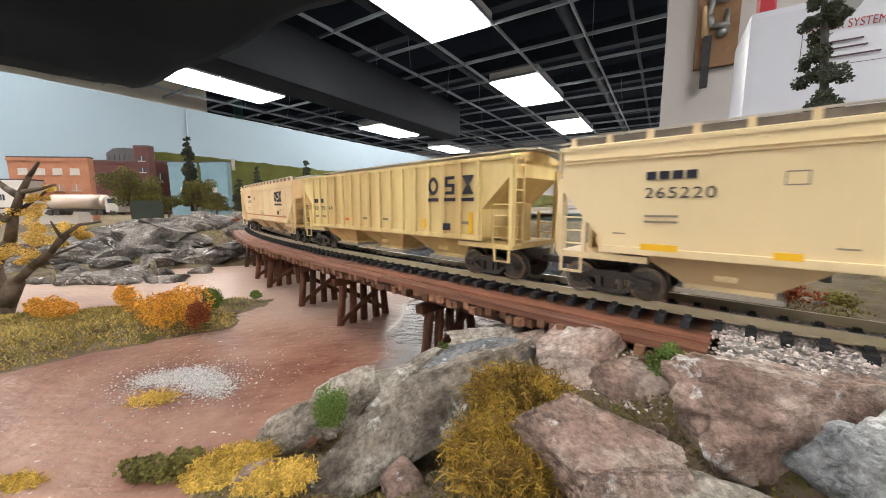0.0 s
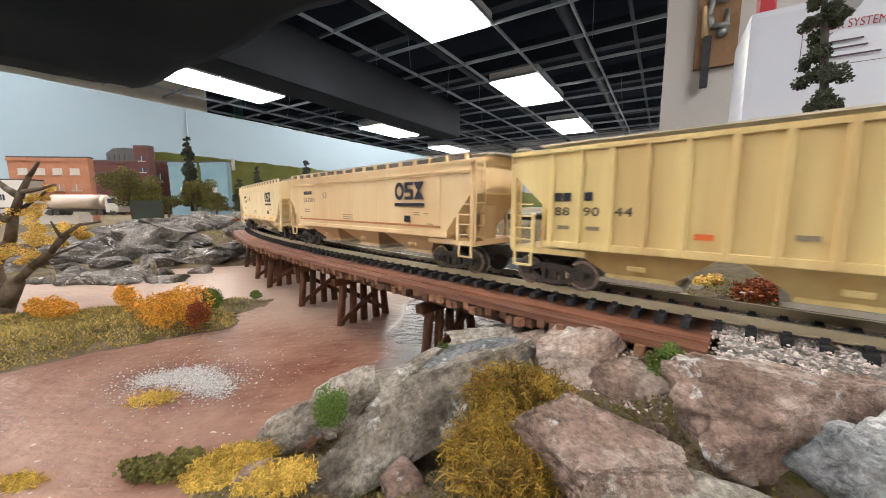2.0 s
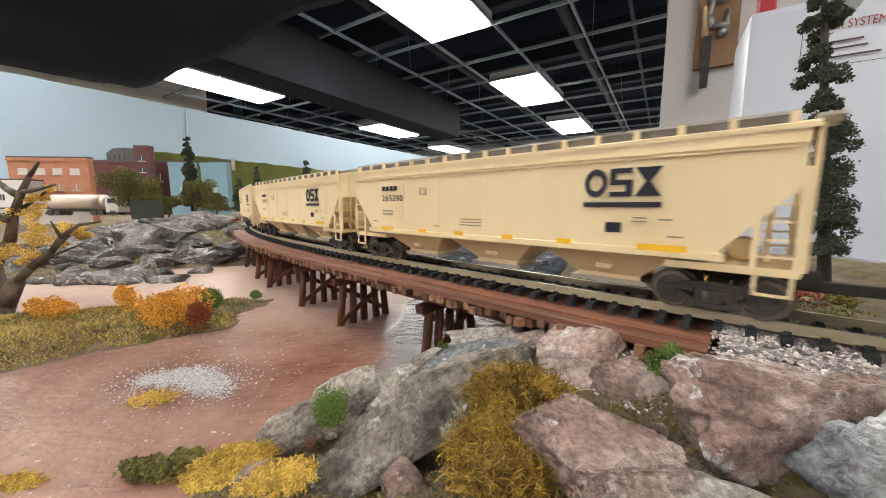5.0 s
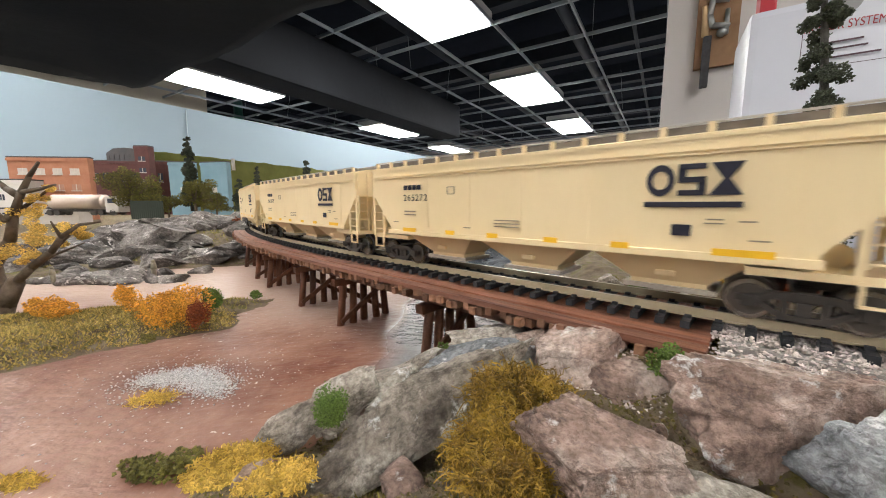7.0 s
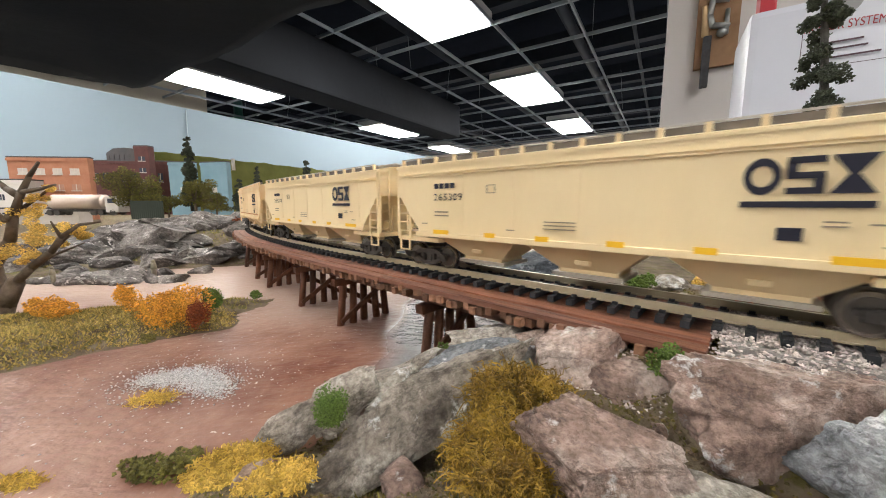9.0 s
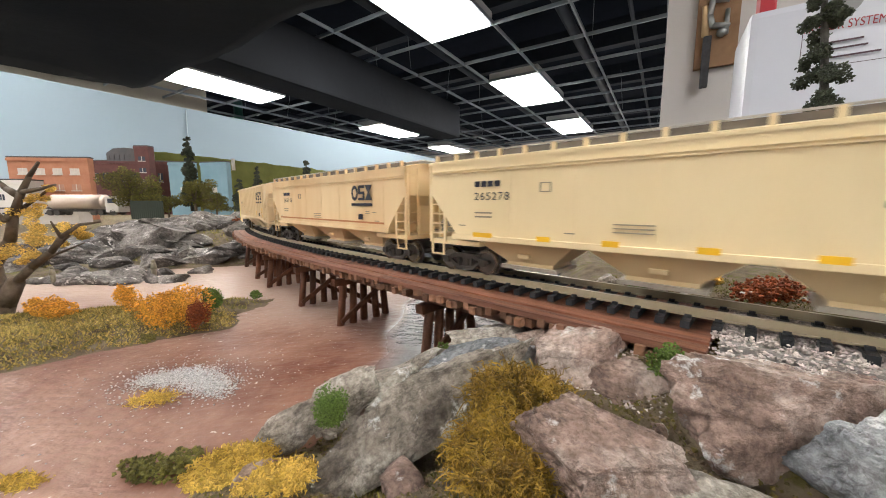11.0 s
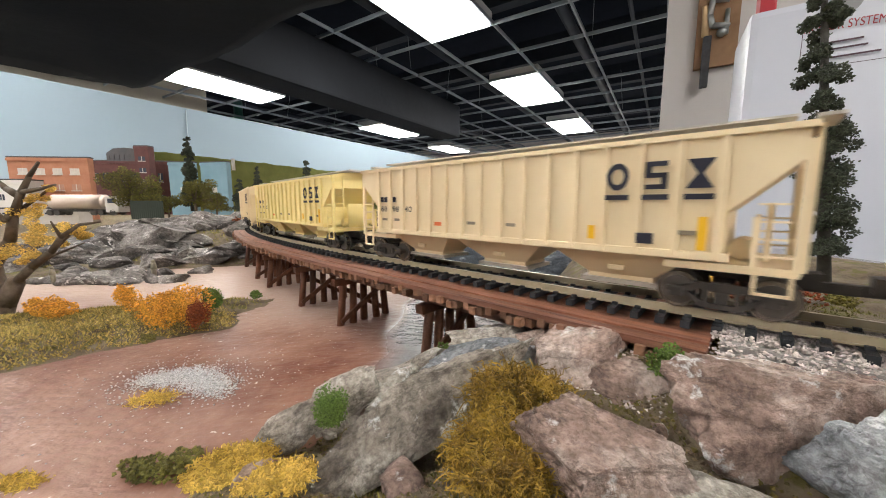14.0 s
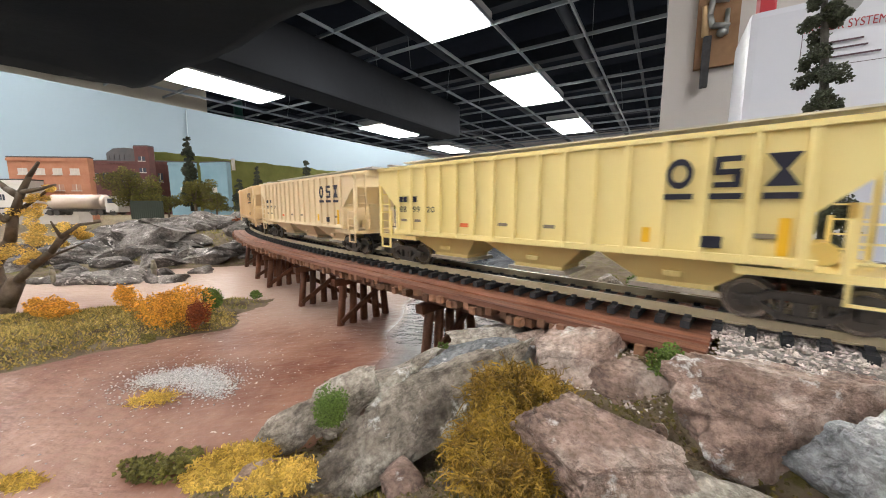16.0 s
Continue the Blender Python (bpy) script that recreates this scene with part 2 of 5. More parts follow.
def build_track():
    t = empty("track", "black-tied model railway track with weathered metal rails", "track", kind="structure")
    for o in (GAUGE / 2 - 0.0007, -GAUGE / 2 + 0.0007):
        bm = bmesh.new()
        ribbon(bm, -2.3, 3.0, 0.01, o - 0.0005, o + 0.0005, RAILTOP - 0.0021, RAILTOP - 0.0002)
        ribbon(bm, -2.3, 3.0, 0.01, o - 0.0009, o + 0.0009, RAILTOP - 0.0026, RAILTOP - 0.0021)
        ribbon(bm, -2.3, 3.0, 0.01, o - 0.0006, o + 0.0006, RAILTOP - 0.0009, RAILTOP)
        part("rail", bm, M_RAIL, t)
    # ties
    bm = bmesh.new()
    box(bm, 0, 0, -0.0011, 0.0023, 0.0300, 0.0021)
    for sy in (-1, 1):
        for d in (-0.0022, 0.0022):
            box(bm, 0, sy * 0.0083 + d, 0.0003, 0.0016, 0.0012, 0.0010)
    me = part("tie", bm, M_TIE, t)
    s, k = -0.55, 0
    rest = bmesh.new()
    while s < 1.5:
        x, y, th = line(s)
        m = pose(x, y, RAILTOP - 0.0026, 0, 0, math.degrees(th) + random.uniform(-1.5, 1.5))
        if -0.35 < s < 0.75:
            o = me if k == 0 else me.copy()
            if k:
                scene.collection.objects.link(o)
            o.matrix_basis = m
            k += 1
        else:
            box(rest, 0, 0, -0.0011, 0.0027, 0.031, 0.0021, m)
        s += 0.0068
    tagged(part("ties", rest, M_TIE, t), kind="stuff")


build_track()

RIVER = EYE - 0.0775
DECK = RAILTOP - 0.0050


def build_trestle():
    t = empty("trestle_bridge", "low curved timber trestle bridge stained red-brown", "bridge")
    # long deck planks laid side by side
    for o0, o1, dz in ((0.0165, 0.0225, 0.0), (0.0228, 0.0285, -0.0006), (-0.0285, -0.0228, -0.0004), (-0.0225, -0.0165, 0.0), (-0.0162, 0.0162, -0.0005)):
        s = -0.046
        while s < 0.62:
            e = min(0.62, s + random.uniform(0.13, 0.2))
            bm = bmesh.new()
            ribbon(bm, s, e - 0.0006, 0.008, o0, o1, DECK - 0.0028, DECK + dz + random.uniform(-0.0003, 0.0002))
            part("plank", bm, M_DECK, t)
            s = e
    # crosswise bridge timbers
    bm = boxbm(0, 0, 0, 0.0027, 0.0578, 0.0030, bevel=0.0004)
    src = part("bridge_tie", bm, M_TIEEND, t)
    s, k = -0.044, 0
    while s < 0.62:
        x, y, th = line(s, random.uniform(-0.0016, 0.0016))
        o = src if k == 0 else src.copy()
        if k:
            scene.collection.objects.link(o)
        o.matrix_basis = pose(x, y, DECK - 0.0044 + random.uniform(-0.0005, 0.0004), random.uniform(-2, 2), 0, math.degrees(th) + random.uniform(-2, 2))
        s += 0.0041 + random.uniform(-0.0003, 0.0003)
        k += 1
    # stringers
    for o in (-0.014, -0.005, 0.005, 0.014):
        bm = bmesh.new()
        ribbon(bm, -0.03, 0.62, 0.01, o - 0.002, o + 0.002, DECK - 0.0118, DECK - 0.0067)
        part("stringer", bm, M_PILE, t)
    # pile bents
    cap = DECK - 0.0118
    for s in (0.062, 0.142, 0.203, 0.285, 0.335, 0.42):
        x, y, th = line(s)
        b = empty("bent")
        b.parent = t
        b.matrix_basis = pose(x, y, 0, 0, 0, math.degrees(th))
        part("cap", boxbm(0, 0, cap - 0.0022, 0.0045, 0.044, 0.0044, bevel=0.0004), M_PILE, b)
        for yy, lean in ((0.0150, 0.0035), (0.0078, 0.0016), (0, 0), (-0.0078, -0.0016), (-0.0150, -0.0035)):
            bm = bmesh.new()
            tube(bm, (random.uniform(-.001, .001), yy + lean, RIVER - 0.004), (0, yy, cap - 0.0044), 0.0025, 0.0023, n=12)
            part("timber_post", bm, M_PILE, b, smooth=True)
        for sx, d in ((-0.0034, 1), (0.0034, -1)):
            a, c = Vector((sx, d * 0.019, RIVER + 0.003)), Vector((sx, -d * 0.016, cap - 0.006))
            q = (c - a).to_track_quat("Z", "Y").to_matrix().to_4x4()
            part("brace", boxbm(0, 0, 0, 0.0030, 0.0014, (c - a).length, m=Matrix.Translation((a + c) / 2) @ q @ pose(0, 0, 0, 0, 0, 90)), M_PILE, b)


build_trestle()

# ---- ground of the layout ----


def smooth01(t):
    t = max(0.0, min(1.0, t))
    return t * t * (3 - 2 * t)


def shore_near(x, y):
    """Distance past the near shore, towards the embankment."""
    return (x + 0.060) * 0.747 - (y - 0.101) * 0.665


def height(x, y):
    h = -0.0785
    # near embankment rising to the track's right-hand end
    d = shore_near(x, y)
    wob = 0.006 * noise.noise((x * 22, y * 22, 1.7))
    fade = smooth01((0.30 - y) / 0.14) if x < 0.25 else 1.0
    near = smooth01((d + wob) / 0.105) * 0.0395
    rightside = smooth01((x - 0.035 - 0.30 * max(0.0, y - 0.2) + wob) / 0.06) * 0.036
    h += max(near * fade, rightside)
    # far bank and town plateau
    f = (y - 0.405) * 0.8 + (-0.30 - x) * 0.42
    f2 = (y - 0.62)
    f = max(f, f2) + 3 * 0.006 * noise.noise((x * 9, y * 9, 4.2))
    h = max(h, -0.0785 + smooth01(f / 0.13) * 0.046)
    # grassy point on the left
    g = min((x + 0.198) * -0.663 + (y - 0.147) * 0.748, (x + 0.14) * 0.298 - (y - 0.290) * 0.954, -0.130 - x)
    h += 0.009 * smooth01((g + 0.006 * noise.noise((x * 40, y * 40, 9))) / 0.04)
    if h > -0.0775:
        h += 0.0022 * noise.noise((x * 45, y * 45, 3)) + 0.0009 * noise.noise((x * 190, y * 190, 5))
    # the embankment falls away from the track towards the viewer
    o = (x - 0.0436) * -0.675 + (y - 0.1266) * -0.737
    if o > 0:
        h = min(h, max(-0.0385 - (0.62 - 0.36 * smooth01((0.086 - y) / 0.03) * smooth01((0.040 - x) / 0.02)) * max(0.0, o - 0.020), -0.070) + 0.0015 * noise.noise((x * 60, y * 60, 3)))
    return min(h, -0.0385)


def build_ground():
    n = 330
    a = 5.2
    ts = np.linspace(-1, 1, n)
    xs = 3.0 * np.sinh(a * ts) / math.sinh(a) - 0.02
    ys = 0.14 + 3.6 * np.sinh(a * ts) / math.sinh(a)
    verts, faces, idx = [], [], {}
    for j, y in enumerate(ys):
        for i, x in enumerate(xs):
            vv = x * BX.x + y * BX.y
            uu = x * AX.x + y * AX.y
            if vv < -2.14 or y < -1.8 or (uu > 0.86 and vv > -0.55) or (uu > 0.37 + 0.02 * noise.noise((vv * 9, 0, 0)) and vv > -0.03) or x > 2.2:
                continue
            idx[(i, j)] = len(verts)
            verts.append((x, y, EYE + height(x, y)))
    for j in range(n - 1):
        for i in range(n - 1):
            q = [idx.get(k) for k in ((i, j), (i + 1, j), (i + 1, j + 1), (i, j + 1))]
            if None not in q:
                faces.append(q)
    me = bpy.data.meshes.new("ground")
    me.from_pydata(verts, [], faces)
    for p_ in me.polygons:
        p_.use_smooth = True
    me.materials.append(M_SOIL)
    tagged(new("ground", me), "modelled scenery ground of brown soil and turf", kind="structure")


build_ground()


def river_material():
    m = mat("river_resin", (0.140, 0.053, 0.034), 0.42, col2=(0.290, 0.165, 0.120), scale=24, spread=0.34, dots=((0.5, 0.42, 0.37), 430, 0.69), spec=0.35)
    nt = m.node_tree
    b = nt.nodes["Principled BSDF"]
    tc = nt.nodes.new("ShaderNodeTexCoord")
    mp = nt.nodes.new("ShaderNodeMapping")
    mp.inputs["Scale"].default_value = (1.0, 1.6, 1.0)
    n = nt.nodes.new("ShaderNodeTexNoise")
    n.inputs["Scale"].default_value, n.inputs["Detail"].default_value = 150, 6
    bu = nt.nodes.new("ShaderNodeBump")
    bu.inputs["Distance"].default_value, bu.inputs["Strength"].default_value = 0.0009, 0.8
    nt.links.new(tc.outputs["Object"], mp.inputs["Vector"])
    nt.links.new(mp.outputs[0], n.inputs["Vector"])
    nt.links.new(n.outputs["Fac"], bu.inputs["Height"])
    nt.links.new(bu.outputs[0], b.inputs["Normal"])
    # the mud dries to a pale pinkish sand towards the far shore
    sep = nt.nodes.new("ShaderNodeSeparateXYZ")
    nt.links.new(tc.outputs["Object"], sep.inputs[0])
    n2 = nt.nodes.new("ShaderNodeTexNoise")
    n2.inputs["Scale"].default_value, n2.inputs["Detail"].default_value = 16, 6
    nt.links.new(tc.outputs["Object"], n2.inputs["Vector"])
    ma = nt.nodes.new("ShaderNodeMath")
    ma.operation = "MULTIPLY_ADD"
    ma.inputs[1].default_value = 0.16
    nt.links.new(n2.outputs["Fac"], ma.inputs[0])
    nt.links.new(sep.outputs["Y"], ma.inputs[2])
    mr = nt.nodes.new("ShaderNodeMapRange")
    mr.inputs[1].default_value, mr.inputs[2].default_value = 0.27, 0.38
    nt.links.new(ma.outputs[0], mr.inputs[0])
    x = nt.nodes.new("ShaderNodeMix")
    x.data_type = "RGBA"
    x.inputs[7].default_value = (0.40, 0.29, 0.235, 1)
    old = b.inputs["Base Color"].links[0].from_socket
    nt.links.new(old, x.inputs[6])
    nt.links.new(mr.outputs[0], x.inputs[0])
    # clear rippled water under and behind the bridge
    wx = nt.nodes.new("ShaderNodeMath")
    wx.operation = "MULTIPLY_ADD"
    wx.inputs[1].default_value = 0.05
    nt.links.new(n2.outputs["Fac"], wx.inputs[0])
    nt.links.new(sep.outputs["X"], wx.inputs[2])
    wm = nt.nodes.new("ShaderNodeMapRange")
    wm.inputs[1].default_value, wm.inputs[2].default_value = -0.010, 0.004
    nt.links.new(wx.outputs[0], wm.inputs[0])
    wc = nt.nodes.new("ShaderNodeMix")
    wc.data_type = "RGBA"
    wc.inputs[7].default_value = (0.20, 0.185, 0.18, 1)
    nt.links.new(wm.outputs[0], wc.inputs[0])
    nt.links.new(x.outputs[2], wc.inputs[6])
    nt.links.new(wc.outputs[2], b.inputs["Base Color"])
    for sock, lo, hi in (("Roughness", 0.40, 0.06), ("Specular IOR Level", 0.16, 0.9)):
        mr2 = nt.nodes.new("ShaderNodeMapRange")
        mr2.inputs[3].default_value, mr2.inputs[4].default_value = lo, hi
        nt.links.new(wm.outputs[0], mr2.inputs[0])
        nt.links.new(mr2.outputs[0], b.inputs[sock])
    bd = nt.nodes.new("ShaderNodeMapRange")
    bd.inputs[3].default_value, bd.inputs[4].default_value = 0.0011, 0.0036
    nt.links.new(wm.outputs[0], bd.inputs[0])
    nt.links.new(bd.outputs[0], bu.inputs["Distance"])
    return m


def build_river():
    bm = bmesh.new()
    box(bm, -0.1, 0.35, RIVER - 0.002, 1.4, 1.3, 0.004)
    ob = part("water", bm, river_material())
    tagged(ob, "muddy red-brown resin river with ripples", kind="structure")


build_river()

# ---- rocks ----


def rock_mat(name, dark, mid, light, big=38.0):
    """Broken stone: mottled at two scales, with dirt, pale patches, and crevice shade coloured in as dark cracks."""
    m = bpy.data.materials.new(name)
    m.use_nodes = True
    nt = m.node_tree
    b = nt.nodes["Principled BSDF"]
    b.inputs["Roughness"].default_value = 0.82
    tc = nt.nodes.new("ShaderNodeTexCoord")
    info = nt.nodes.new("ShaderNodeObjectInfo")
    add = nt.nodes.new("ShaderNodeVectorMath")
    nt.links.new(tc.outputs["Object"], add.inputs[0])
    nt.links.new(info.outputs["Random"], add.inputs[1])

    def tex(scale, detail, stretch=None, rough=0.65):
        n = nt.nodes.new("ShaderNodeTexNoise")
        n.inputs["Scale"].default_value, n.inputs["Detail"].default_value, n.inputs["Roughness"].default_value = scale, detail, rough
        src = add.outputs[0]
        if stretch:
            mp = nt.nodes.new("ShaderNodeMapping")
            mp.inputs["Scale"].default_value = stretch
            nt.links.new(src, mp.inputs["Vector"])
            src = mp.outputs[0]
        nt.links.new(src, n.inputs["Vector"])
        return n.outputs["Fac"]

    def ramp(fac, stops):
        r = nt.nodes.new("ShaderNodeValToRGB")
        while len(r.color_ramp.elements) < len(stops):
            r.color_ramp.elements.new(0.5)
        for e, (pos, c) in zip(r.color_ramp.elements, stops):
            e.position, e.color = pos, (*c, 1)
        nt.links.new(fac, r.inputs[0])
        return r.outputs[0]

    def mix(fac, a, c, mode="MIX"):
        x = nt.nodes.new("ShaderNodeMix")
        x.data_type, x.blend_type = "RGBA", mode
        if isinstance(fac, float):
            x.inputs[0].default_value = fac
        else:
            nt.links.new(fac, x.inputs[0])
        nt.links.new(a, x.inputs[6])
        nt.links.new(c, x.inputs[7])
        return x.outputs[2]
    W, K = (1, 1, 1), (0.12, 0.10, 0.09)
    base = ramp(tex(big, 8), [(0.34, dark), (0.5, mid), (0.64, light)])
    fine = ramp(tex(520, 6), [(0.36, (0.42, 0.40, 0.38)), (0.62, (1.25, 1.25, 1.25))])
    # dark noise lines put the shade of crevices into the colour
    crack = ramp(tex(60, 5, (1, 1, 2.6)), [(0.47, W), (0.5, K), (0.53, W)])
    c = mix(0.75, base, fine, "MULTIPLY")
    c = mix(0.42, c, crack, "MULTIPLY")
    # random patches tinted paler than the light tone
    pale_patch = ramp(tex(75, 8, None, 0.72), [(0.58, (0, 0, 0)), (0.66, W)])
    pale = nt.nodes.new("ShaderNodeRGB")
    pale.outputs[0].default_value = (*[min(0.75, v * 1.55 + 0.1) for v in light], 1)
    c = mix(pale_patch, c, pale.outputs[0])
    nt.links.new(c, b.inputs["Base Color"])
    prev = None
    for scale, dist in ((140, 0.0022), (480, 0.0009), (1600, 0.0003)):
        bu = nt.nodes.new("ShaderNodeBump")
        bu.inputs["Strength"].default_value, bu.inputs["Distance"].default_value = 1.0, dist
        nt.links.new(tex(scale, 6, None, 0.7), bu.inputs["Height"])
        if prev:
            nt.links.new(prev, bu.inputs["Normal"])
        prev = bu.outputs[0]
    nt.links.new(prev, b.inputs["Normal"])
    return m


M_ROCK_PINK = rock_mat("pinkish_stone", (0.12, 0.070, 0.054), (0.34, 0.238, 0.196), (0.58, 0.49, 0.44))
M_ROCK_GREY = rock_mat("grey_stone", (0.09, 0.072, 0.056), (0.31, 0.27, 0.225), (0.55, 0.51, 0.45))
M_ROCK_BLUE = rock_mat("blue_grey_stone", (0.08, 0.088, 0.10), (0.25, 0.265, 0.285), (0.50, 0.51, 0.52))
M_ROCK_FAR = rock_mat("weathered_grey_stone", (0.030, 0.026, 0.023), (0.125, 0.108, 0.097), (0.32, 0.29, 0.27), 30.0)
M_ROCK_BACKING = rock_mat("dark_backing_stone", (0.025, 0.032, 0.042), (0.05, 0.06, 0.075), (0.09, 0.10, 0.115), 30.0)


def rock_mesh(seed, cuts=20, sub=5):
    """A broken stone: flat cleaved faces, split by cracks, with a chipped skin."""
    rnd = random.Random(seed)
    bm = bmesh.new()
    bmesh.ops.create_icosphere(bm, subdivisions=sub, radius=1.25)
    planes = []
    for _ in range(cuts):
        v = Vector((rnd.gauss(0, 1), rnd.gauss(0, 1), rnd.gauss(0, 1))).normalized()
        planes.append((v, rnd.uniform(0.58, 0.95)))
    shift = Vector((seed * 3.1, seed * 0.7, 0))
    for v in bm.verts:
        for nrm, d in planes:
            k = v.co.dot(nrm) - d
            if k > 0:
                v.co -= nrm * k
        p = v.co * 1.7 + shift
        r1 = 1 - 2 * abs(noise.noise(p * 1.1))
        r2 = 1 - 2 * abs(noise.noise(p * 3.1))
        r3 = 1 - 2 * abs(noise.noise(p * 7.3))
        bend = Vector((noise.noise(p * 2), noise.noise(p * 2 + Vector((5, 0, 0))), noise.noise(p * 2 + Vector((0, 5, 0))))) * 0.35
        cell = (p + bend) * 1.25
        far = noise.voronoi(cell)[0]
        step = noise.cell(Vector((round(noise.voronoi(cell)[1][0].x * 7), round(noise.voronoi(cell)[1][0].y * 7), 0.5)))
        crack = max(0.0, 1 - (far[1] - far[0]) / 0.10)
        v.co *= 1 + 0.05 * r1 + 0.03 * r2 + 0.024 * r3 + 0.018 * noise.noise(p * 15) + 0.012 * noise.noise(p * 31) + 0.045 * (step - 0.3) - 0.055 * crack
    return bm


def rock(x, y, z, sx, sy, sz, rx=0, ry=0, rz=0, material=None, seed=1, label="grey stone bedded in the embankment", group="rocks of the bank", sub=5):
    bm = rock_mesh(seed, sub=sub)
    bmesh.ops.transform(bm, matrix=Matrix.Diagonal((sx * 1.12, sy * 1.12, sz * 1.12, 1)), verts=bm.verts)
    ob = part("rock", bm, material, smooth=material is not M_ROCK_FAR)
    ob.matrix_basis = pose(x, y, z, rx, ry, rz)
    return tagged(ob, label, "rock", group)


def build_rocks():
    big = "large pinkish-grey stone on the embankment beside the track"
    rock(0.0745, 0.0705, 1.2515, 0.0292, 0.017, 0.0185, 0, 8, 0, M_ROCK_PINK, 3, big, sub=6)
    rock(0.0785, 0.0495, 1.2530, 0.0140, 0.014, 0.0175, 0, -38, 0, M_ROCK_BLUE, 8, "blue-grey stone at the foot of the embankment", sub=6)
    rock(0.0420, 0.1000, 1.2544, 0.0154, 0.012, 0.0107, 0, -8, 0, M_ROCK_PINK, 5, "rounded pinkish stone below the bridge end")
    rock(0.0488, 0.0860, 1.2517, 0.0117, 0.010, 0.0092, 0, 12, 0, M_ROCK_PINK, 6, "pinkish stone below the bridge end")
    rock(-0.0050, 0.0900, 1.2411, 0.0383, 0.012, 0.0088, 0, -29, 14, M_ROCK_GREY, 12, "long tilted grey slab of stone on the bank", sub=6)
    rock(0.0150, 0.1080, 1.2462, 0.0220, 0.014, 0.0116, 0, -8, 0, M_ROCK_BLUE, 14, "smooth blue-grey stone on the bank")
    rock(0.0219, 0.1220, 1.2500, 0.0179, 0.012, 0.0067, 0, -6, 0, M_ROCK_GREY, 15)
    rock(0.0290, 0.0580, 1.2537, 0.0156, 0.010, 0.0080, 0, 16, 0, M_ROCK_PINK, 17, "pale broken stone half covered with moss", sub=6)
    rock(0.0440, 0.0520, 1.2495, 0.0127, 0.008, 0.0042, 0, 10, 0, M_ROCK_GREY, 23, "brownish stone wedged under a larger one")
    rock(-0.0520, 0.1060, 1.2250, 0.0172, 0.009, 0.0062, 0, -34, 0, M_ROCK_GREY, 19)
    rock(-0.0377, 0.1180, 1.2283, 0.0153, 0.009, 0.0058, 0, -30, 0, M_ROCK_GREY, 24)
    rock(-0.0233, 0.1300, 1.2294, 0.0180, 0.010, 0.0068, 0, -22, 0, M_ROCK_GREY, 20)
    rock(-0.0045, 0.1400, 1.2341, 0.0137, 0.010, 0.0059, 0, -16, 0, M_ROCK_GREY, 25)
    rock(0.0489, 0.0720, 1.2488, 0.0035, 0.004, 0.0030, 0, 20, 0, M_ROCK_PINK, 26, "small pale stone chip")
    rock(0.0334, 0.1120, 1.2553, 0.0084, 0.005, 0.0036, 0, 0, 0, M_ROCK_PINK, 27, "small pale stone chip")
    rnd = random.Random(77)
    for i in range(60):
        x, y = rnd.uniform(-0.05, 0.10), rnd.uniform(0.045, 0.19)
        d = shore_near(x, y)
        if d < 0.0 or d > 0.10:
            continue
        r = rnd.uniform(0.0016, 0.0046)
        rock(x, y, EYE + height(x, y) + r * 0.2, r * 1.5, r * 1.2, r, rnd.uniform(-20, 20), rnd.uniform(-20, 20), rnd.uniform(0, 180), rnd.choice((M_ROCK_GREY, M_ROCK_PINK, M_ROCK_GREY)), 300 + i, "small broken stone on the bank", "small stones of the bank", sub=3)
    # added dark rocks for an unidentified dark background, and pale stones behind the track
    rock(0.0825, 0.3000, 1.2361, 0.0585, 0.03, 0.0244, 0, 3, 10, M_ROCK_BACKING, 61, "added dark blue-grey rock standing in for the background behind the bridge", "rocks behind the track", sub=5)
    rock(0.0237, 0.4000, 1.2296, 0.0780, 0.03, 0.0260, 0, 3, 10, M_ROCK_BACKING, 62, "added dark blue-grey rock standing in for the background behind the bridge", "rocks behind the track", sub=5)
    for i, (x, y, z, r) in enumerate(((0.1165, 0.1725, 1.2580, 0.0080), (0.1200, 0.1634, 1.2580, 0.0055), (0.1521, 0.1384, 1.2580, 0.0065), (0.0902, 0.1833, 1.2560, 0.0080), (0.1329, 0.1513, 1.2580, 0.0055))):
        rock(x, y, z, r * 1.5, r, r * 0.8, 0, 5, 20 * i, M_ROCK_GREY, 70 + i, "pale grey stone behind the track", "rocks behind the track")
    # small stones in front of the far bank
    rnd = random.Random(19)
    for i in range(34):
        x, y = rnd.uniform(-0.42, -0.27), rnd.uniform(0.335, 0.395)
        r = rnd.uniform(0.004, 0.011)
        rock(x, y, max(RIVER, EYE + height(x, y)) + r * 0.15, r * rnd.uniform(1.2, 2.2), r, r * 0.7, rnd.uniform(-12, 12), rnd.uniform(-15, 15), rnd.uniform(-40, 40), M_ROCK_FAR, 400 + i, "weathered grey stone at the far shore", "rocks of the far bank", sub=3)
    # stones of the far bank
    rnd = random.Random(11)
    for i in range(120):
        t = rnd.random()
        e = rnd.random()
        x = -0.50 + 0.25 * t - 0.10 * e
        y = 0.355 + 0.11 * t + 0.20 * e
        r = rnd.uniform(0.009, 0.030) * (0.7 + 0.6 * e)
        z = EYE + height(x, y) + 0.001
        rock(x, y, z, r * rnd.uniform(1.0, 1.9), r, r * rnd.uniform(0.4, 0.75), rnd.uniform(-10, 10), rnd.uniform(-18, 18), rnd.uniform(-40, 40), M_ROCK_FAR, 140 + i, "weathered grey stone of the far river bank", "rocks of the far bank", sub=4)


build_rocks()

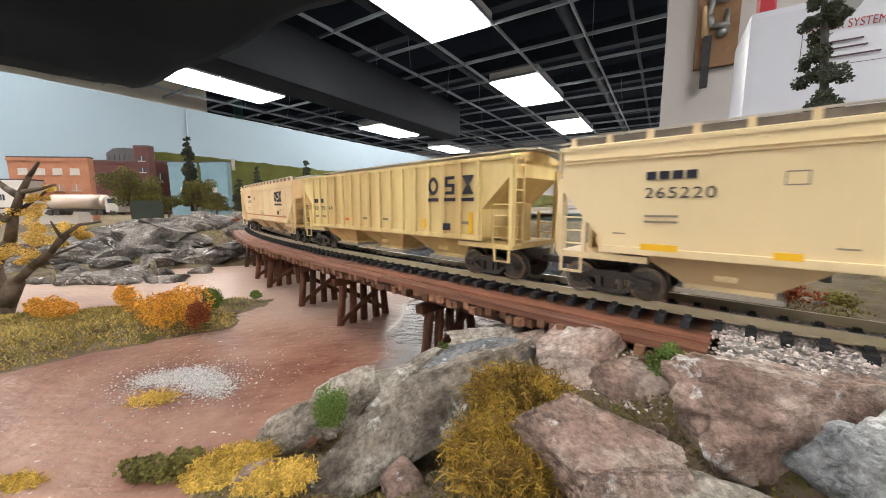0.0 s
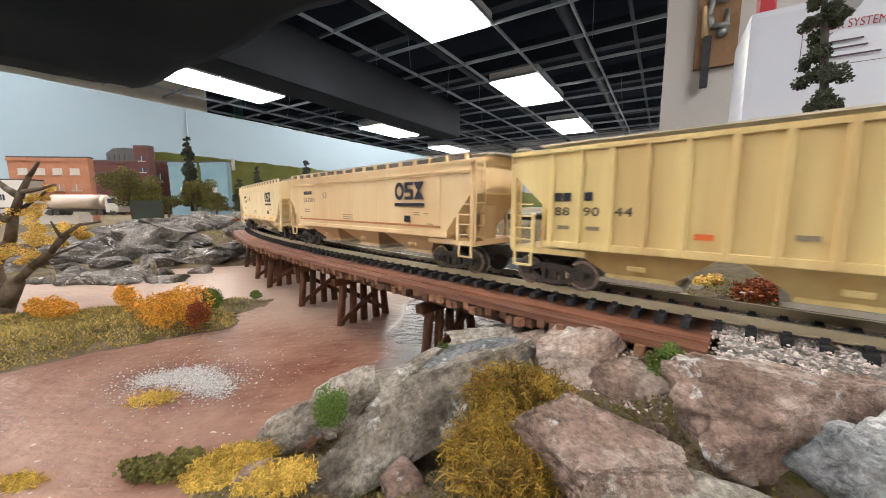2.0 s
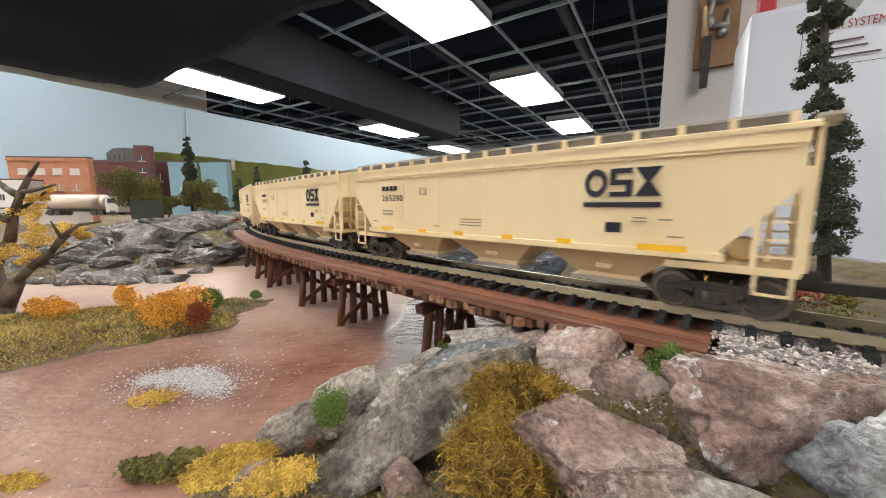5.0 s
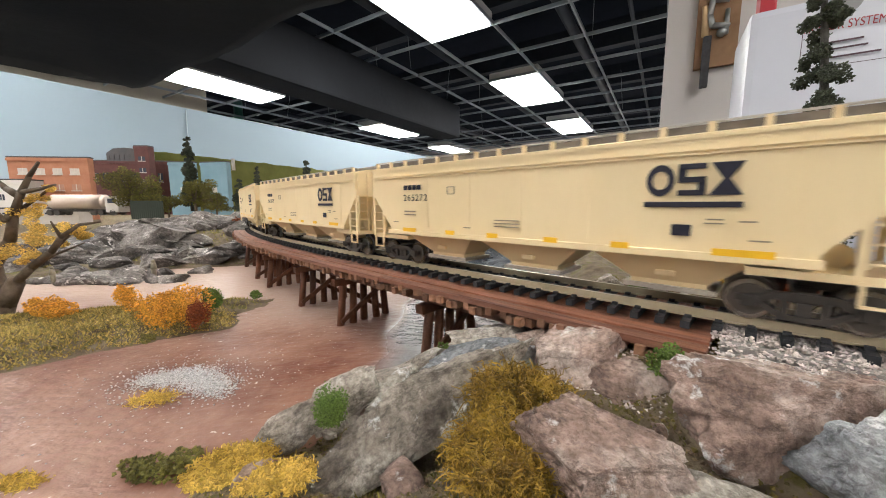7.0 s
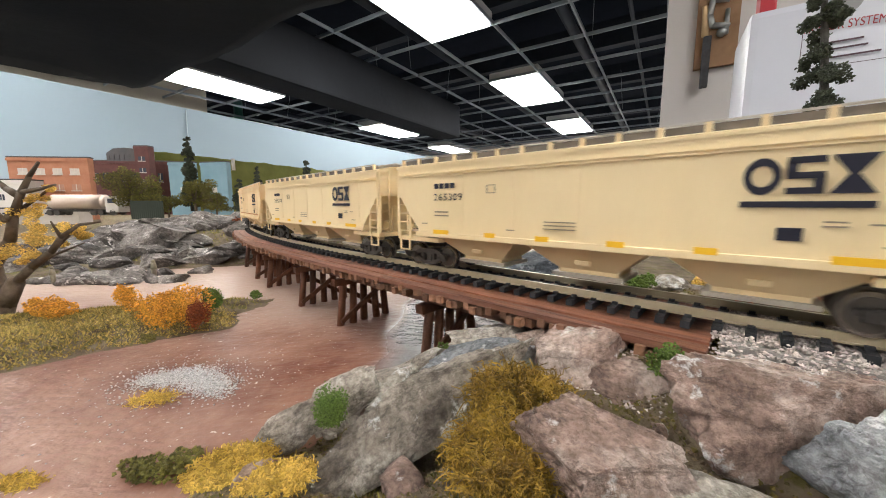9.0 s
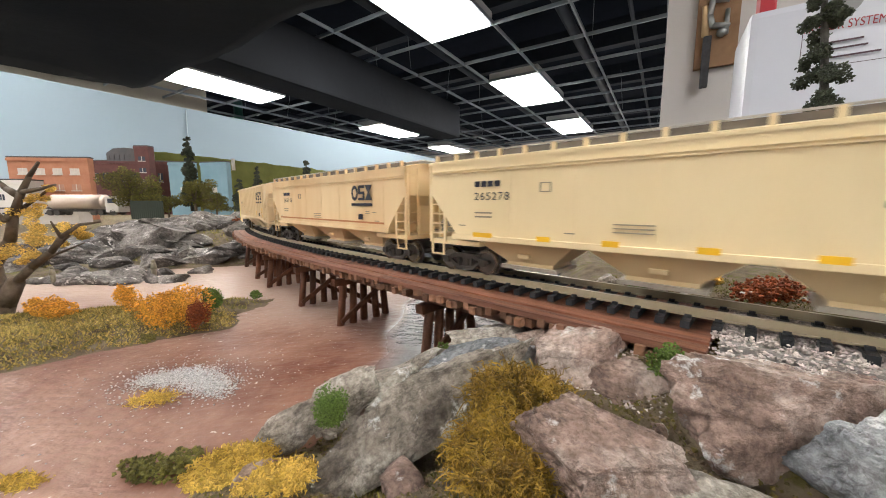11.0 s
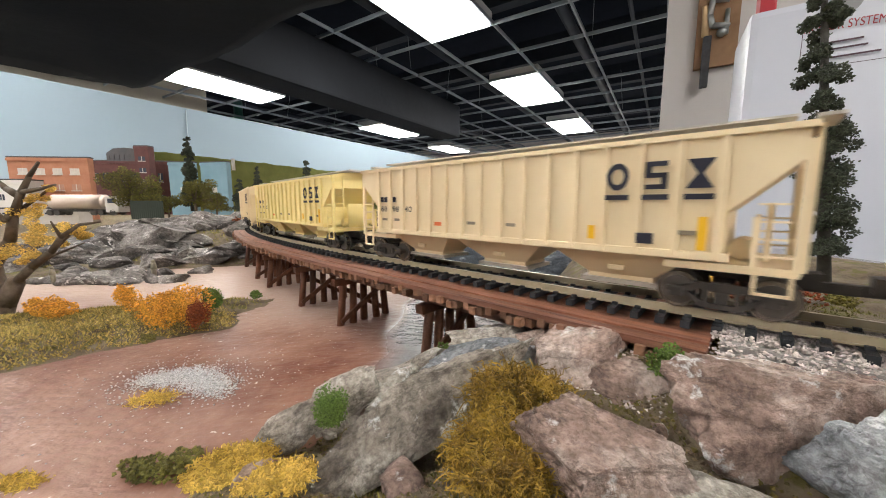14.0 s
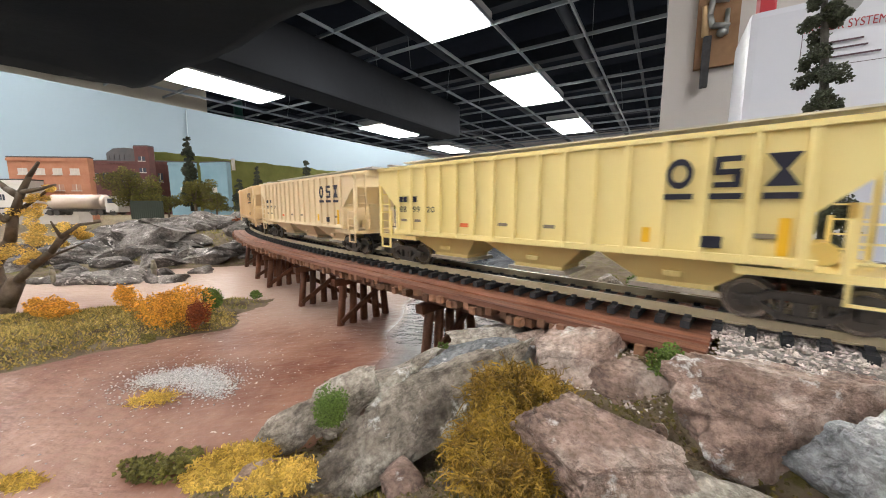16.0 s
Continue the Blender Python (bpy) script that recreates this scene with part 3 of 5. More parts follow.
# ---- the train ----
CARLEN, RIBLEN = 0.1795, 0.172
M_CREAM = mat("cream_car_paint", (0.75, 0.60, 0.35), 0.5, col2=(0.82, 0.67, 0.41), scale=30, stretch=(1, 1, 0.25))
M_PEACH = mat("weathered_peach_car_paint", (0.66, 0.44, 0.22), 0.55, col2=(0.79, 0.62, 0.37), scale=34, spread=0.5, stretch=(1, 1, 0.10), detail=3)
M_YELLOW = mat("yellow_car_paint", (0.80, 0.66, 0.27), 0.5, col2=(0.86, 0.72, 0.33), scale=35, stretch=(1, 1, 0.2))
M_DIRTYYEL = mat("dusty_yellow_car_paint", (0.60, 0.43, 0.19), 0.6, col2=(0.82, 0.67, 0.31), scale=60, spread=0.34, stretch=(1, 1, 0.08), detail=3)
M_PALE = mat("pale_cream_car_paint", (0.74, 0.60, 0.38), 0.55, col2=(0.81, 0.67, 0.44), scale=40, stretch=(1, 1, 0.15))
M_HATCH = mat("dark_roof_hatch", (0.12, 0.10, 0.085), 0.6, col2=(0.24, 0.21, 0.175), scale=160)
M_ROOFWALK = mat("grey_running_board", (0.36, 0.33, 0.28), 0.5, col2=(0.5, 0.47, 0.42), scale=200)


def truck(car, x):
    tr = empty("truck")
    tr.parent = car
    tr.matrix_basis = pose(x, 0, 0)
    for sy in (-1, 1):
        y0, y1 = sy * 0.0120 - 0.0008, sy * 0.0120 + 0.0008
        bm = bmesh.new()
        # arched top chord, sagging bottom chord and the two columns between them
        prism(bm, [(-0.0128, 0.0066), (-0.0128, 0.0052), (-0.0085, 0.0052), (-0.0050, 0.0068), (0.0050, 0.0068), (0.0085, 0.0052), (0.0128, 0.0052), (0.0128, 0.0066), (0.0085, 0.0072), (0.0055, 0.0086), (-0.0055, 0.0086), (-0.0085, 0.0072)], y0, y1)
        prism(bm, [(-0.0090, 0.0054), (-0.0044, 0.0016), (0.0044, 0.0016), (0.0090, 0.0054), (0.0074, 0.0056), (0.0036, 0.0029), (-0.0036, 0.0029), (-0.0074, 0.0056)], y0, y1)
        for sx in (-1, 1):
            box(bm, sx * 0.0034, sy * 0.0120, 0.0048, 0.0014, 0.0016, 0.0048)
        part("side_frame", bm, M_TRUCK, tr)
        part("coil_spring", boxbm(0, sy * 0.0118, 0.0045, 0.0032, 0.0011, 0.0034, bevel=0.0004), M_TRUCK, tr)
        for sx in (-1, 1):
            part("journal_box", boxbm(sx * 0.0102, sy * 0.0128, 0.0054, 0.0032, 0.0016, 0.0030, bevel=0.0004), M_TRUCK, tr)
    part("bolster", boxbm(0, 0, 0.0075, 0.0046, 0.0245, 0.0030, bevel=0.0004), M_TRUCK, tr)
    for sx in (-1, 1):
        bm = bmesh.new()
        tube(bm, (sx * 0.0102, -0.0105, 0.0053), (sx * 0.0102, 0.0105, 0.0053), 0.0012)
        for sy in (-1, 1):
            tube(bm, (sx * 0.0102, sy * 0.0079, 0.0053), (sx * 0.0102, sy * 0.0104, 0.0053), 0.0042, n=24)
            tube(bm, (sx * 0.0102, sy * 0.0070, 0.0053), (sx * 0.0102, sy * 0.0078, 0.0053), 0.0060, n=28)
        part("wheelset", bm, M_WHEEL, tr)
        for sy in (-1, 1):
            part("tread", tubebm((sx * 0.0102, sy * 0.0078, 0.0053), (sx * 0.0102, sy * 0.0102, 0.0053), 0.0053, n=28), M_TREAD, tr, "worn steel wheel tread")


def car_base(paint, ribbed, label):
    car = empty("hopper_car", label, "hopper car", "cars of the train")
    full = RIBLEN if ribbed else CARLEN
    hl, hw = full / 2, 0.0183
    eave, sill = 0.0480, 0.0170
    cut, mid = (0.0140, 0.0405) if ribbed else (0.0148, 0.0345)
    low = sill + (0.0112 if ribbed else 0.0014)
    # main hold: its sides reach the corner posts, its ends slope in under them
    bm = bmesh.new()
    prism(bm, [(-hl + 0.001, eave), (-hl + 0.001, mid), (-hl + cut, low), (-hl + cut, sill), (hl - cut, sill), (hl - cut, low), (hl - 0.001, mid), (hl - 0.001, eave)], -hw, hw)
    part("body", bm, paint, car)
    # roof with rounded shoulders
    bm = bmesh.new()
    n = 12
    prof = [(hw * 1.025 * (2 * i / n - 1), 0.0026 * (1 - (2 * i / n - 1) ** 2)) for i in range(n + 1)]
    rows = [[bm.verts.new((sx * (hl + 0.0004), py, eave + pz)) for py, pz in prof] for sx in (-1, 1)]
    skirt = [[bm.verts.new((sx * (hl + 0.0004), hw * 1.025 * s_, eave - 0.0012)) for s_ in (-1, 1)] for sx in (-1, 1)]
    for i in range(n):
        bm.faces.new((rows[0][i], rows[1][i], rows[1][i + 1], rows[0][i + 1]))
    bm.faces.new((rows[0][0], skirt[0][0], skirt[1][0], rows[1][0]))
    bm.faces.new((rows[0][n], rows[1][n], skirt[1][1], skirt[0][1]))
    for k in (0, 1):
        bm.faces.new(rows[k] + [skirt[k][1], skirt[k][0]])
    bmesh.ops.recalc_face_normals(bm, faces=bm.faces)
    part("roof", bm, paint, car)
    # hopper bays, narrowing to their outlets
    for cx in (-0.045, 0.0, 0.045):
        bm = bmesh.new()
        rings = []
        for zz, lx, ly in ((sill, 0.0222, 0.0172), (0.0070, 0.0100, 0.0080), (0.0056, 0.0100, 0.0080)):
            rings.append([bm.verts.new((cx + a * lx, b * ly, zz)) for a, b in ((-1, -1), (1, -1), (1, 1), (-1, 1))])
        for r0, r1 in zip(rings, rings[1:]):
            for i in range(4):
                bm.faces.new((r0[i], r0[(i + 1) % 4], r1[(i + 1) % 4], r1[i]))
        bm.faces.new(rings[0])
        bm.faces.new(rings[-1][::-1])
        bmesh.ops.recalc_face_normals(bm, faces=bm.faces)
        bay = part("hopper_bay", bm, paint, car)
        part("outlet_gate", boxbm(cx, 0, 0.0049, 0.024, 0.019, 0.0014), M_ROOFWALK, car)
        part("pinion_bracket", boxbm(cx, -0.0122, 0.0100, 0.0050, 0.0012, 0.0016, bevel=0.0003), paint, bay)
    # side sill and end platform
    for sy in (-1, 1):
        part("side_sill", boxbm(0, sy * (hw + 0.0003), sill - 0.0004, full - 2 * cut + 0.002, 0.0014, 0.0022, bevel=0.0003), paint, car)
    for sx in (-1, 1):
        part("end_platform", boxbm(sx * (hl - 0.0135), 0, 0.0138, 0.027, 0.0352, 0.0020), paint, car)
        part("bolster_web", boxbm(sx * (hl - cut - 0.004), 0, 0.0150, 0.0012, 0.034, 0.0040), paint, car)
        part("end_post", boxbm(sx * (hl - 0.0060), 0, 0.0225, 0.0014, 0.010, 0.016), paint, car)
        part("centre_sill", boxbm(sx * (hl - 0.006), 0, 0.0105, 0.022, 0.006, 0.004), M_TRUCK, car)
        part("coupler", boxbm(sx * (hl + 0.0055), 0, 0.0088, 0.0125, 0.0026, 0.0028, bevel=0.0006), M_TRUCK, car)
        part("brake_cylinder", tubebm((sx * (hl - 0.011), -0.006, 0.0178), (sx * (hl - 0.011), 0.006, 0.0178), 0.0030, n=14), paint, car)
        part("end_walkway", boxbm(sx * (hl + 0.0024), 0, eave + 0.0030, 0.0046, 0.0180, 0.0008), M_ROOFWALK, car)
        for sy in (-1, 1):
            part("corner_post", boxbm(sx * (hl - 0.0006), sy * (hw - 0.0007), (mid + 0.0135) / 2 + 0.002, 0.0016, 0.0013, mid - 0.0135 + 0.004), paint, car)
            lad = empty("ladder")
            lad.parent = car
            part("ladder_rail", boxbm(sx * (hl - 0.0085), sy * (hw - 0.0006), 0.0205, 0.0012, 0.0010, 0.0130), paint, lad)
            for i in range(4):
                part("rung", boxbm(sx * (hl - 0.0047), sy * (hw - 0.0004), 0.0175 + i * 0.0042, 0.0072, 0.0004, 0.0005), paint, lad)
            for dx in (0.0012, 0.0078):
                part("stirrup", boxbm(sx * (hl - dx), sy * (hw - 0.0006), 0.0108, 0.0008, 0.0007, 0.0056), paint, lad)
            part("stirrup", boxbm(sx * (hl - 0.0045), sy * (hw - 0.0006), 0.0082, 0.0074, 0.0007, 0.0007), paint, lad)
        # ladder on the end wall
        end = empty("end_ladder")
        end.parent = car
        for yy in (-0.0172, -0.0112):
            part("ladder_rail", boxbm(sx * (hl + 0.0006), yy, 0.0310, 0.0007, 0.0008, 0.0335), paint, end)
        for i in range(7):
            part("rung", boxbm(sx * (hl + 0.0008), -0.0142, 0.0170 + i * 0.0046, 0.0005, 0.0062, 0.0005), paint, end)
        truck(car, sx * (hl - (0.0140 if ribbed else 0.0155)))
    # running board
    part("running_board", boxbm(0, 0, eave + 0.0044, full - 0.006, 0.008, 0.0006), M_ROOFWALK, car)
    return car, hl, hw, eave, sill


def glyph_blocks(car, x, z, w, h, hw, gap, proud=0.0006):
    """Three heavy plain blocks with an underline, in navy."""
    y = -hw - proud
    unit = w / 3
    for i in range(3):
        bm = bmesh.new()
        cx = x - w / 2 + unit * (i + 0.5)
        bw = unit * (0.94 - gap)
        if i == 0:
            ring = []
            for ang in range(24):
                a0 = math.tau * ang / 24
                ring.append([bm.verts.new((cx + math.cos(a0) * bw * k, y + dy, z + math.sin(a0) * h * k)) for k, dy in ((0.5, -0.0001), (0.29, -0.0001), (0.29, 0.0001), (0.5, 0.0001))])
            for i0 in range(24):
                p0, p1 = ring[i0], ring[(i0 + 1) % 24]
                for j0 in range(4):
                    bm.faces.new((p0[j0], p0[(j0 + 1) % 4], p1[(j0 + 1) % 4], p1[j0]))
            bmesh.ops.recalc_face_normals(bm, faces=bm.faces)
        elif i == 1:
            for k in (-1, 0, 1):
                box(bm, cx, y, z + k * h * 0.4, bw * 0.9, 0.0002, h * 0.17)
            box(bm, cx - bw * 0.33, y, z + h * 0.2, bw * 0.26, 0.0002, h * 0.4)
            box(bm, cx + bw * 0.33, y, z - h * 0.2, bw * 0.26, 0.0002, h * 0.4)
        else:
            for sg in (-1, 1):
                prism(bm, [(cx - bw * 0.5, z + sg * h * 0.48), (cx + bw * 0.5, z + sg * h * 0.48), (cx + bw * 0.10, z), (cx - bw * 0.10, z)], y - 0.0001, y + 0.0001)
        part("emblem", bm, M_NAVY, car)
        if gap:
            part("underline", boxbm(cx, y, z - h * 0.76, bw * 1.08, 0.0002, h * 0.19), M_NAVY, car)
    if not gap:
        part("underline", boxbm(x, y, z - h * 0.76, w, 0.0002, h * 0.17), M_NAVY, car)


def smooth_car(paint, number, label, marks=True, stripe=None):
    car, hl, hw, eave, sill = car_base(paint, False, label)
    y = -hw - 0.0005
    # seam under the roof, stanchions of the roof walk
    for dz in (-0.0040, -0.0050):
        part("side_seam", boxbm(0, -hw - 0.0003, eave + dz, CARLEN - 0.004, 0.0008, 0.0004), paint, car)
    for sy in (-1, 1):
        for i in range(17):
            part("stanchion", boxbm(-hl + 0.004 + i * (CARLEN - 0.008) / 16, sy * (hw - 0.0008), eave + 0.0014, 0.0016, 0.0012, 0.0030), paint, car)
        part("roof_rail", boxbm(0, sy * (hw - 0.0008), eave + 0.0029, CARLEN - 0.006, 0.0009, 0.0005), M_ROOFWALK, car)
        # dark grey-brown panel filling in behind the stanchions
        part("hatch_strip", boxbm(0, sy * (hw - 0.0030), eave + 0.0013, CARLEN - 0.008, 0.0012, 0.0028), M_HATCH, car)
    for x in (-0.048, -0.024, 0.0, 0.024, 0.071):
        part("weld_seam", boxbm(x, -hw, (eave + sill) / 2 - 0.002, 0.0004, 0.0003, eave - sill - 0.008), paint, car)
    glyph_blocks(car, 0.0505, 0.0365, 0.0215, 0.0085, hw, 0)
    part("mark_plate", boxbm(0.0490, y, 0.0232, 0.0044, 0.0003, 0.0030), M_NAVY, car)
    for i in range(4):
        part("reporting_mark", boxbm(-0.0630 + i * 0.0031, y, 0.0380, 0.0024, 0.0002, 0.0022), M_NAVY, car)
    for i, ch in enumerate(number):
        words("digit", ch, 0.0042, M_NAVY, pose(-0.0645 + i * 0.0028, y, 0.0318, 90, 0, 0), car, width=0.0022)
    for i in range(2):
        part("data_line", boxbm(-0.0600, y, 0.0268 - 0.0016 * i, 0.0080, 0.0002, 0.0006), M_GREYPRINT, car)
    for i in range(3):
        part("data_line", boxbm(-0.0060, y, 0.0240 - 0.0012 * i, 0.0110, 0.0002, 0.0004), M_GREYPRINT, car)
    # small framed plate and fine print
    for dx, dz, sx_, sz_ in ((0, 0.0015, 0.0040, 0.0003), (0, -0.0015, 0.0040, 0.0003), (-0.0019, 0, 0.0003, 0.0030), (0.0019, 0, 0.0003, 0.0030)):
        part("plate_edge", boxbm(-0.0340 + dx, y, 0.0360 + dz, sx_, 0.0003, sz_), M_GREYPRINT, car)
    for x, z, w in ((0.0560, 0.0262, 0.0036), (0.0560, 0.0252, 0.0040), (0.0625, 0.0258, 0.0034), (-0.0705, 0.0215, 0.0034), (-0.0250, 0.0205, 0.0034), (0.0650, 0.0212, 0.0040)):
        part("data_line", boxbm(x, y, z, w, 0.0002, 0.0004), M_GREYPRINT, car)
    if marks:
        for x, w in ((-0.060, 0.009), (-0.034, 0.005), (-0.012, 0.005), (0.012, 0.005), (0.034, 0.005), (0.062, 0.012)):
            part("yellow_mark", boxbm(x, y - 0.0004, sill + 0.0010, w, 0.0003, 0.0018), M_YELLOWMARK, car)
    if stripe:
        part("rust_stripe", boxbm(0, y, sill + 0.0032, CARLEN - 0.036, 0.0002, 0.0010), stripe, car)
    return car


def ribbed_car(paint, number, label):
    car, hl, hw, eave, sill = car_base(paint, True, label)
    for sy in (-1, 1):
        part("eave_rail", boxbm(0, sy * (hw + 0.0004), eave - 0.0004, RIBLEN, 0.0014, 0.0014), paint, car)
        for i in range(16):
            x = -0.0705 + i * 0.141 / 15
            part("rib", boxbm(x, sy * (hw + 0.0005), (eave + sill) / 2 - 0.0006, 0.0016, 0.0016, eave - sill + 0.0012, bevel=0.0003), paint, car)
    glyph_blocks(car, 0.0560, 0.0380, 0.0298, 0.0078, hw, 0.34, 0.0015)
    y = -hw - 0.0005
    part("mark_plate", boxbm(0.0540, y - 0.0008, 0.0205, 0.0042, 0.0003, 0.0030), M_NAVY, car)
    for x in (-0.0680, -0.0650, -0.0582):
        part("reporting_mark", boxbm(x, y, 0.0325, 0.0024, 0.0002, 0.0026), M_NAVY, car)
    for k in range(3):
        for i, ch in enumerate(number[2 * k:2 * k + 2]):
            words("digit", ch, 0.0038, M_NAVY, pose(-0.0692 + k * 0.0094 + i * 0.0027, y, 0.0265, 90, 0, 0), car, width=0.0023)
    for x in (-0.0660, -0.0565, -0.0094, 0.0094, 0.0640):
        part("data_line", boxbm(x, y, 0.0225, 0.0040, 0.0002, 0.0012), M_GREYPRINT, car)
    part("data_line", boxbm(-0.0282, y, 0.0215, 0.0042, 0.0002, 0.0016), mat("orange_print", (0.75, 0.16, 0.04), 0.6), car)
    for x, z, h in ((0.0390, 0.0215, 0.0042), (0.0672, 0.0225, 0.0088)):
        part("yellow_mark", boxbm(x, y - 0.0004, z, 0.0020, 0.0003, h), M_YELLOWMARK, car)
    return car


M_RUST = mat("rust_streak", (0.45, 0.18, 0.07), 0.7)
C_CREAM = "cream smooth-sided covered hopper car with navy emblem and yellow marks"
C_PEACH = "weathered peach smooth-sided covered hopper car with navy emblem"
C_RIB = "ribbed covered hopper car in dusty yellow with navy emblem"


def build_train():
    spec = [(smooth_car, M_CREAM, "265220", C_CREAM, True, -0.0925), (ribbed_car, M_DIRTYYEL, "889044", C_RIB, None, 0.101),
            (smooth_car, M_PEACH, "265203", C_PEACH, False, 0.2945), (smooth_car, M_CREAM, "265290", C_CREAM, True, 0.4955),
            (smooth_car, M_CREAM, "265272", C_CREAM, True, 0.6915), (smooth_car, M_CREAM, "265309", C_CREAM, True, 0.886),
            (smooth_car, M_CREAM, "265278", C_CREAM, True, 1.081), (smooth_car, M_PEACH, "265215", C_PEACH, False, 1.276),
            (ribbed_car, M_PALE, "889840", "ribbed covered hopper car in pale cream with navy emblem", None, 1.470),
            (ribbed_car, M_YELLOW, "889920", "ribbed covered hopper car in clean yellow with navy emblem", None, 1.675),
            (ribbed_car, M_PALE, "889931", "ribbed covered hopper car in tan with navy emblem", None, 1.870),
            (ribbed_car, M_PEACH, "889047", "ribbed covered hopper car in weathered peach with navy emblem", None, 2.069),
            (smooth_car, M_CREAM, "265230", C_CREAM, True, 2.262)]
    cars = []
    for fn, paint, number, label, marks, s in spec:
        if fn is smooth_car:
            c = fn(paint, number, label, marks, M_RUST if paint is M_PEACH else None)
        else:
            c = fn(paint, number, label)
        cars.append((c, s))
    return cars


CARS = build_train()
_tt = np.linspace(0, 16, 641)
_vv = np.interp(_tt, [0, 2, 4, 6.5, 9, 12, 16], [0.0845, 0.0872, 0.1035, 0.1075, 0.1077, 0.1111, 0.1098])
_dd = np.concatenate([[0], np.cumsum((_vv[1:] + _vv[:-1]) / 2) * 0.025])


def motions():
    for car, s0 in CARS:
        rows = []
        for i in range(65):
            t = i * 0.25
            s = s0 - float(np.interp(t, _tt, _dd))
            a, b = line(s - 0.073), line(s + 0.073)
            th = math.atan2(a[1] - b[1], a[0] - b[0])
            rows.append((t, pose((a[0] + b[0]) / 2, (a[1] + b[1]) / 2, RAILTOP, 0, 0, math.degrees(th))))
        walk(car, rows)


# ---- planting and scatter ----


def stuff(name, verts, faces, material, label, smooth=False):
    me = bpy.data.meshes.new(name)
    me.from_pydata(verts, [], faces)
    me.materials.append(material)
    if smooth:
        for f in me.polygons:
            f.use_smooth = True
    return tagged(new(name, me), label, name.replace("_", " "), kind="stuff")


OCTA = [(1, 0, 0), (-1, 0, 0), (0, 1, 0), (0, -1, 0), (0, 0, 1), (0, 0, -1)]
OCTF = [(0, 2, 4), (2, 1, 4), (1, 3, 4), (3, 0, 4), (2, 0, 5), (1, 2, 5), (3, 1, 5), (0, 3, 5)]


def pebble(V, F, rnd, x, y, z, r, flat=0.75):
    b = len(V)
    rot = Euler((rnd.uniform(0, 6), rnd.uniform(0, 6), rnd.uniform(0, 6))).to_matrix()
    for c in OCTA:
        q = rot @ (Vector(c) * r * rnd.uniform(0.65, 1.25))
        V.append((x + q.x, y + q.y, z + q.z * flat))
    F.extend(tuple(i + b for i in f) for f in OCTF)


def blade(V, F, rnd, x, y, z, h, w, lean=0.6):
    b = len(V)
    a = rnd.uniform(0, math.tau)
    lx, ly = rnd.uniform(-lean, lean) * h, rnd.uniform(-lean, lean) * h
    dx, dy = math.cos(a) * w, math.sin(a) * w
    V.extend([(x - dx, y - dy, z), (x + dx, y + dy, z), (x + lx, y + ly, z + h)])
    F.append((b, b + 1, b + 2))


def clump(V, F, rnd, cx, cy, cz, rx, ry, rz, n, leaf):
    """Foam-like foliage: many small angular bits on an uneven blob."""
    for _ in range(n):
        d = Vector((rnd.gauss(0, 1), rnd.gauss(0, 1), rnd.gauss(0, 1))).normalized()
        k = rnd.uniform(0.55, 1.0) * (1 + 0.35 * noise.noise(d * 2.2 + Vector((cx * 90, cy * 90, cz * 90))))
        pebble(V, F, rnd, cx + d.x * rx * k, cy + d.y * ry * k, cz + d.z * rz * k, leaf * rnd.uniform(0.6, 1.4), 0.9)


def foliage_mat(name, col, col2, amount=0.45):
    return mat(name, col, 0.9, col2=col2, scale=70, spread=0.35, per="island", per_amount=amount)


M_ORANGE = foliage_mat("orange_foliage", (0.58, 0.25, 0.03), (0.72, 0.38, 0.05))
M_RUSTLEAF = foliage_mat("rust_foliage", (0.17, 0.035, 0.012), (0.30, 0.08, 0.02))
M_GREEN = foliage_mat("green_foliage", (0.060, 0.115, 0.014), (0.12, 0.175, 0.03))
M_OLIVE = foliage_mat("olive_foliage", (0.050, 0.052, 0.008), (0.175, 0.15, 0.028))
M_PINE = foliage_mat("dark_pine_foliage", (0.026, 0.033, 0.020), (0.060, 0.068, 0.040))
M_GOLD = foliage_mat("golden_foliage", (0.56, 0.34, 0.055), (0.76, 0.54, 0.15))
M_TURF = foliage_mat("olive_turf", (0.15, 0.135, 0.035), (0.34, 0.27, 0.085), 0.4)
M_STRAW = foliage_mat("straw_turf", (0.36, 0.25, 0.06), (0.52, 0.38, 0.12), 0.4)
M_LICHEN_O = foliage_mat("ochre_lichen", (0.13, 0.075, 0.008), (0.36, 0.23, 0.03), 0.55)
M_LICHEN_Y = foliage_mat("yellow_lichen", (0.38, 0.24, 0.03), (0.66, 0.45, 0.10), 0.4)
M_BARK = mat("tree_bark", (0.055, 0.038, 0.024), 0.9, col2=(0.15, 0.11, 0.075), scale=220, bump=0.0006, bscale=700)
M_PINEBARK = mat("dark_pine_bark", (0.022, 0.020, 0.017), 0.9, col2=(0.06, 0.055, 0.046), scale=260, bump=0.0005, bscale=800)
M_GRIT = mat("pale_ballast", (0.49, 0.43, 0.40), 0.85, per="island", per_amount=0.4)
M_WHITEGRIT = mat("white_gravel", (0.40, 0.385, 0.38), 0.8, per="island", per_amount=0.45)


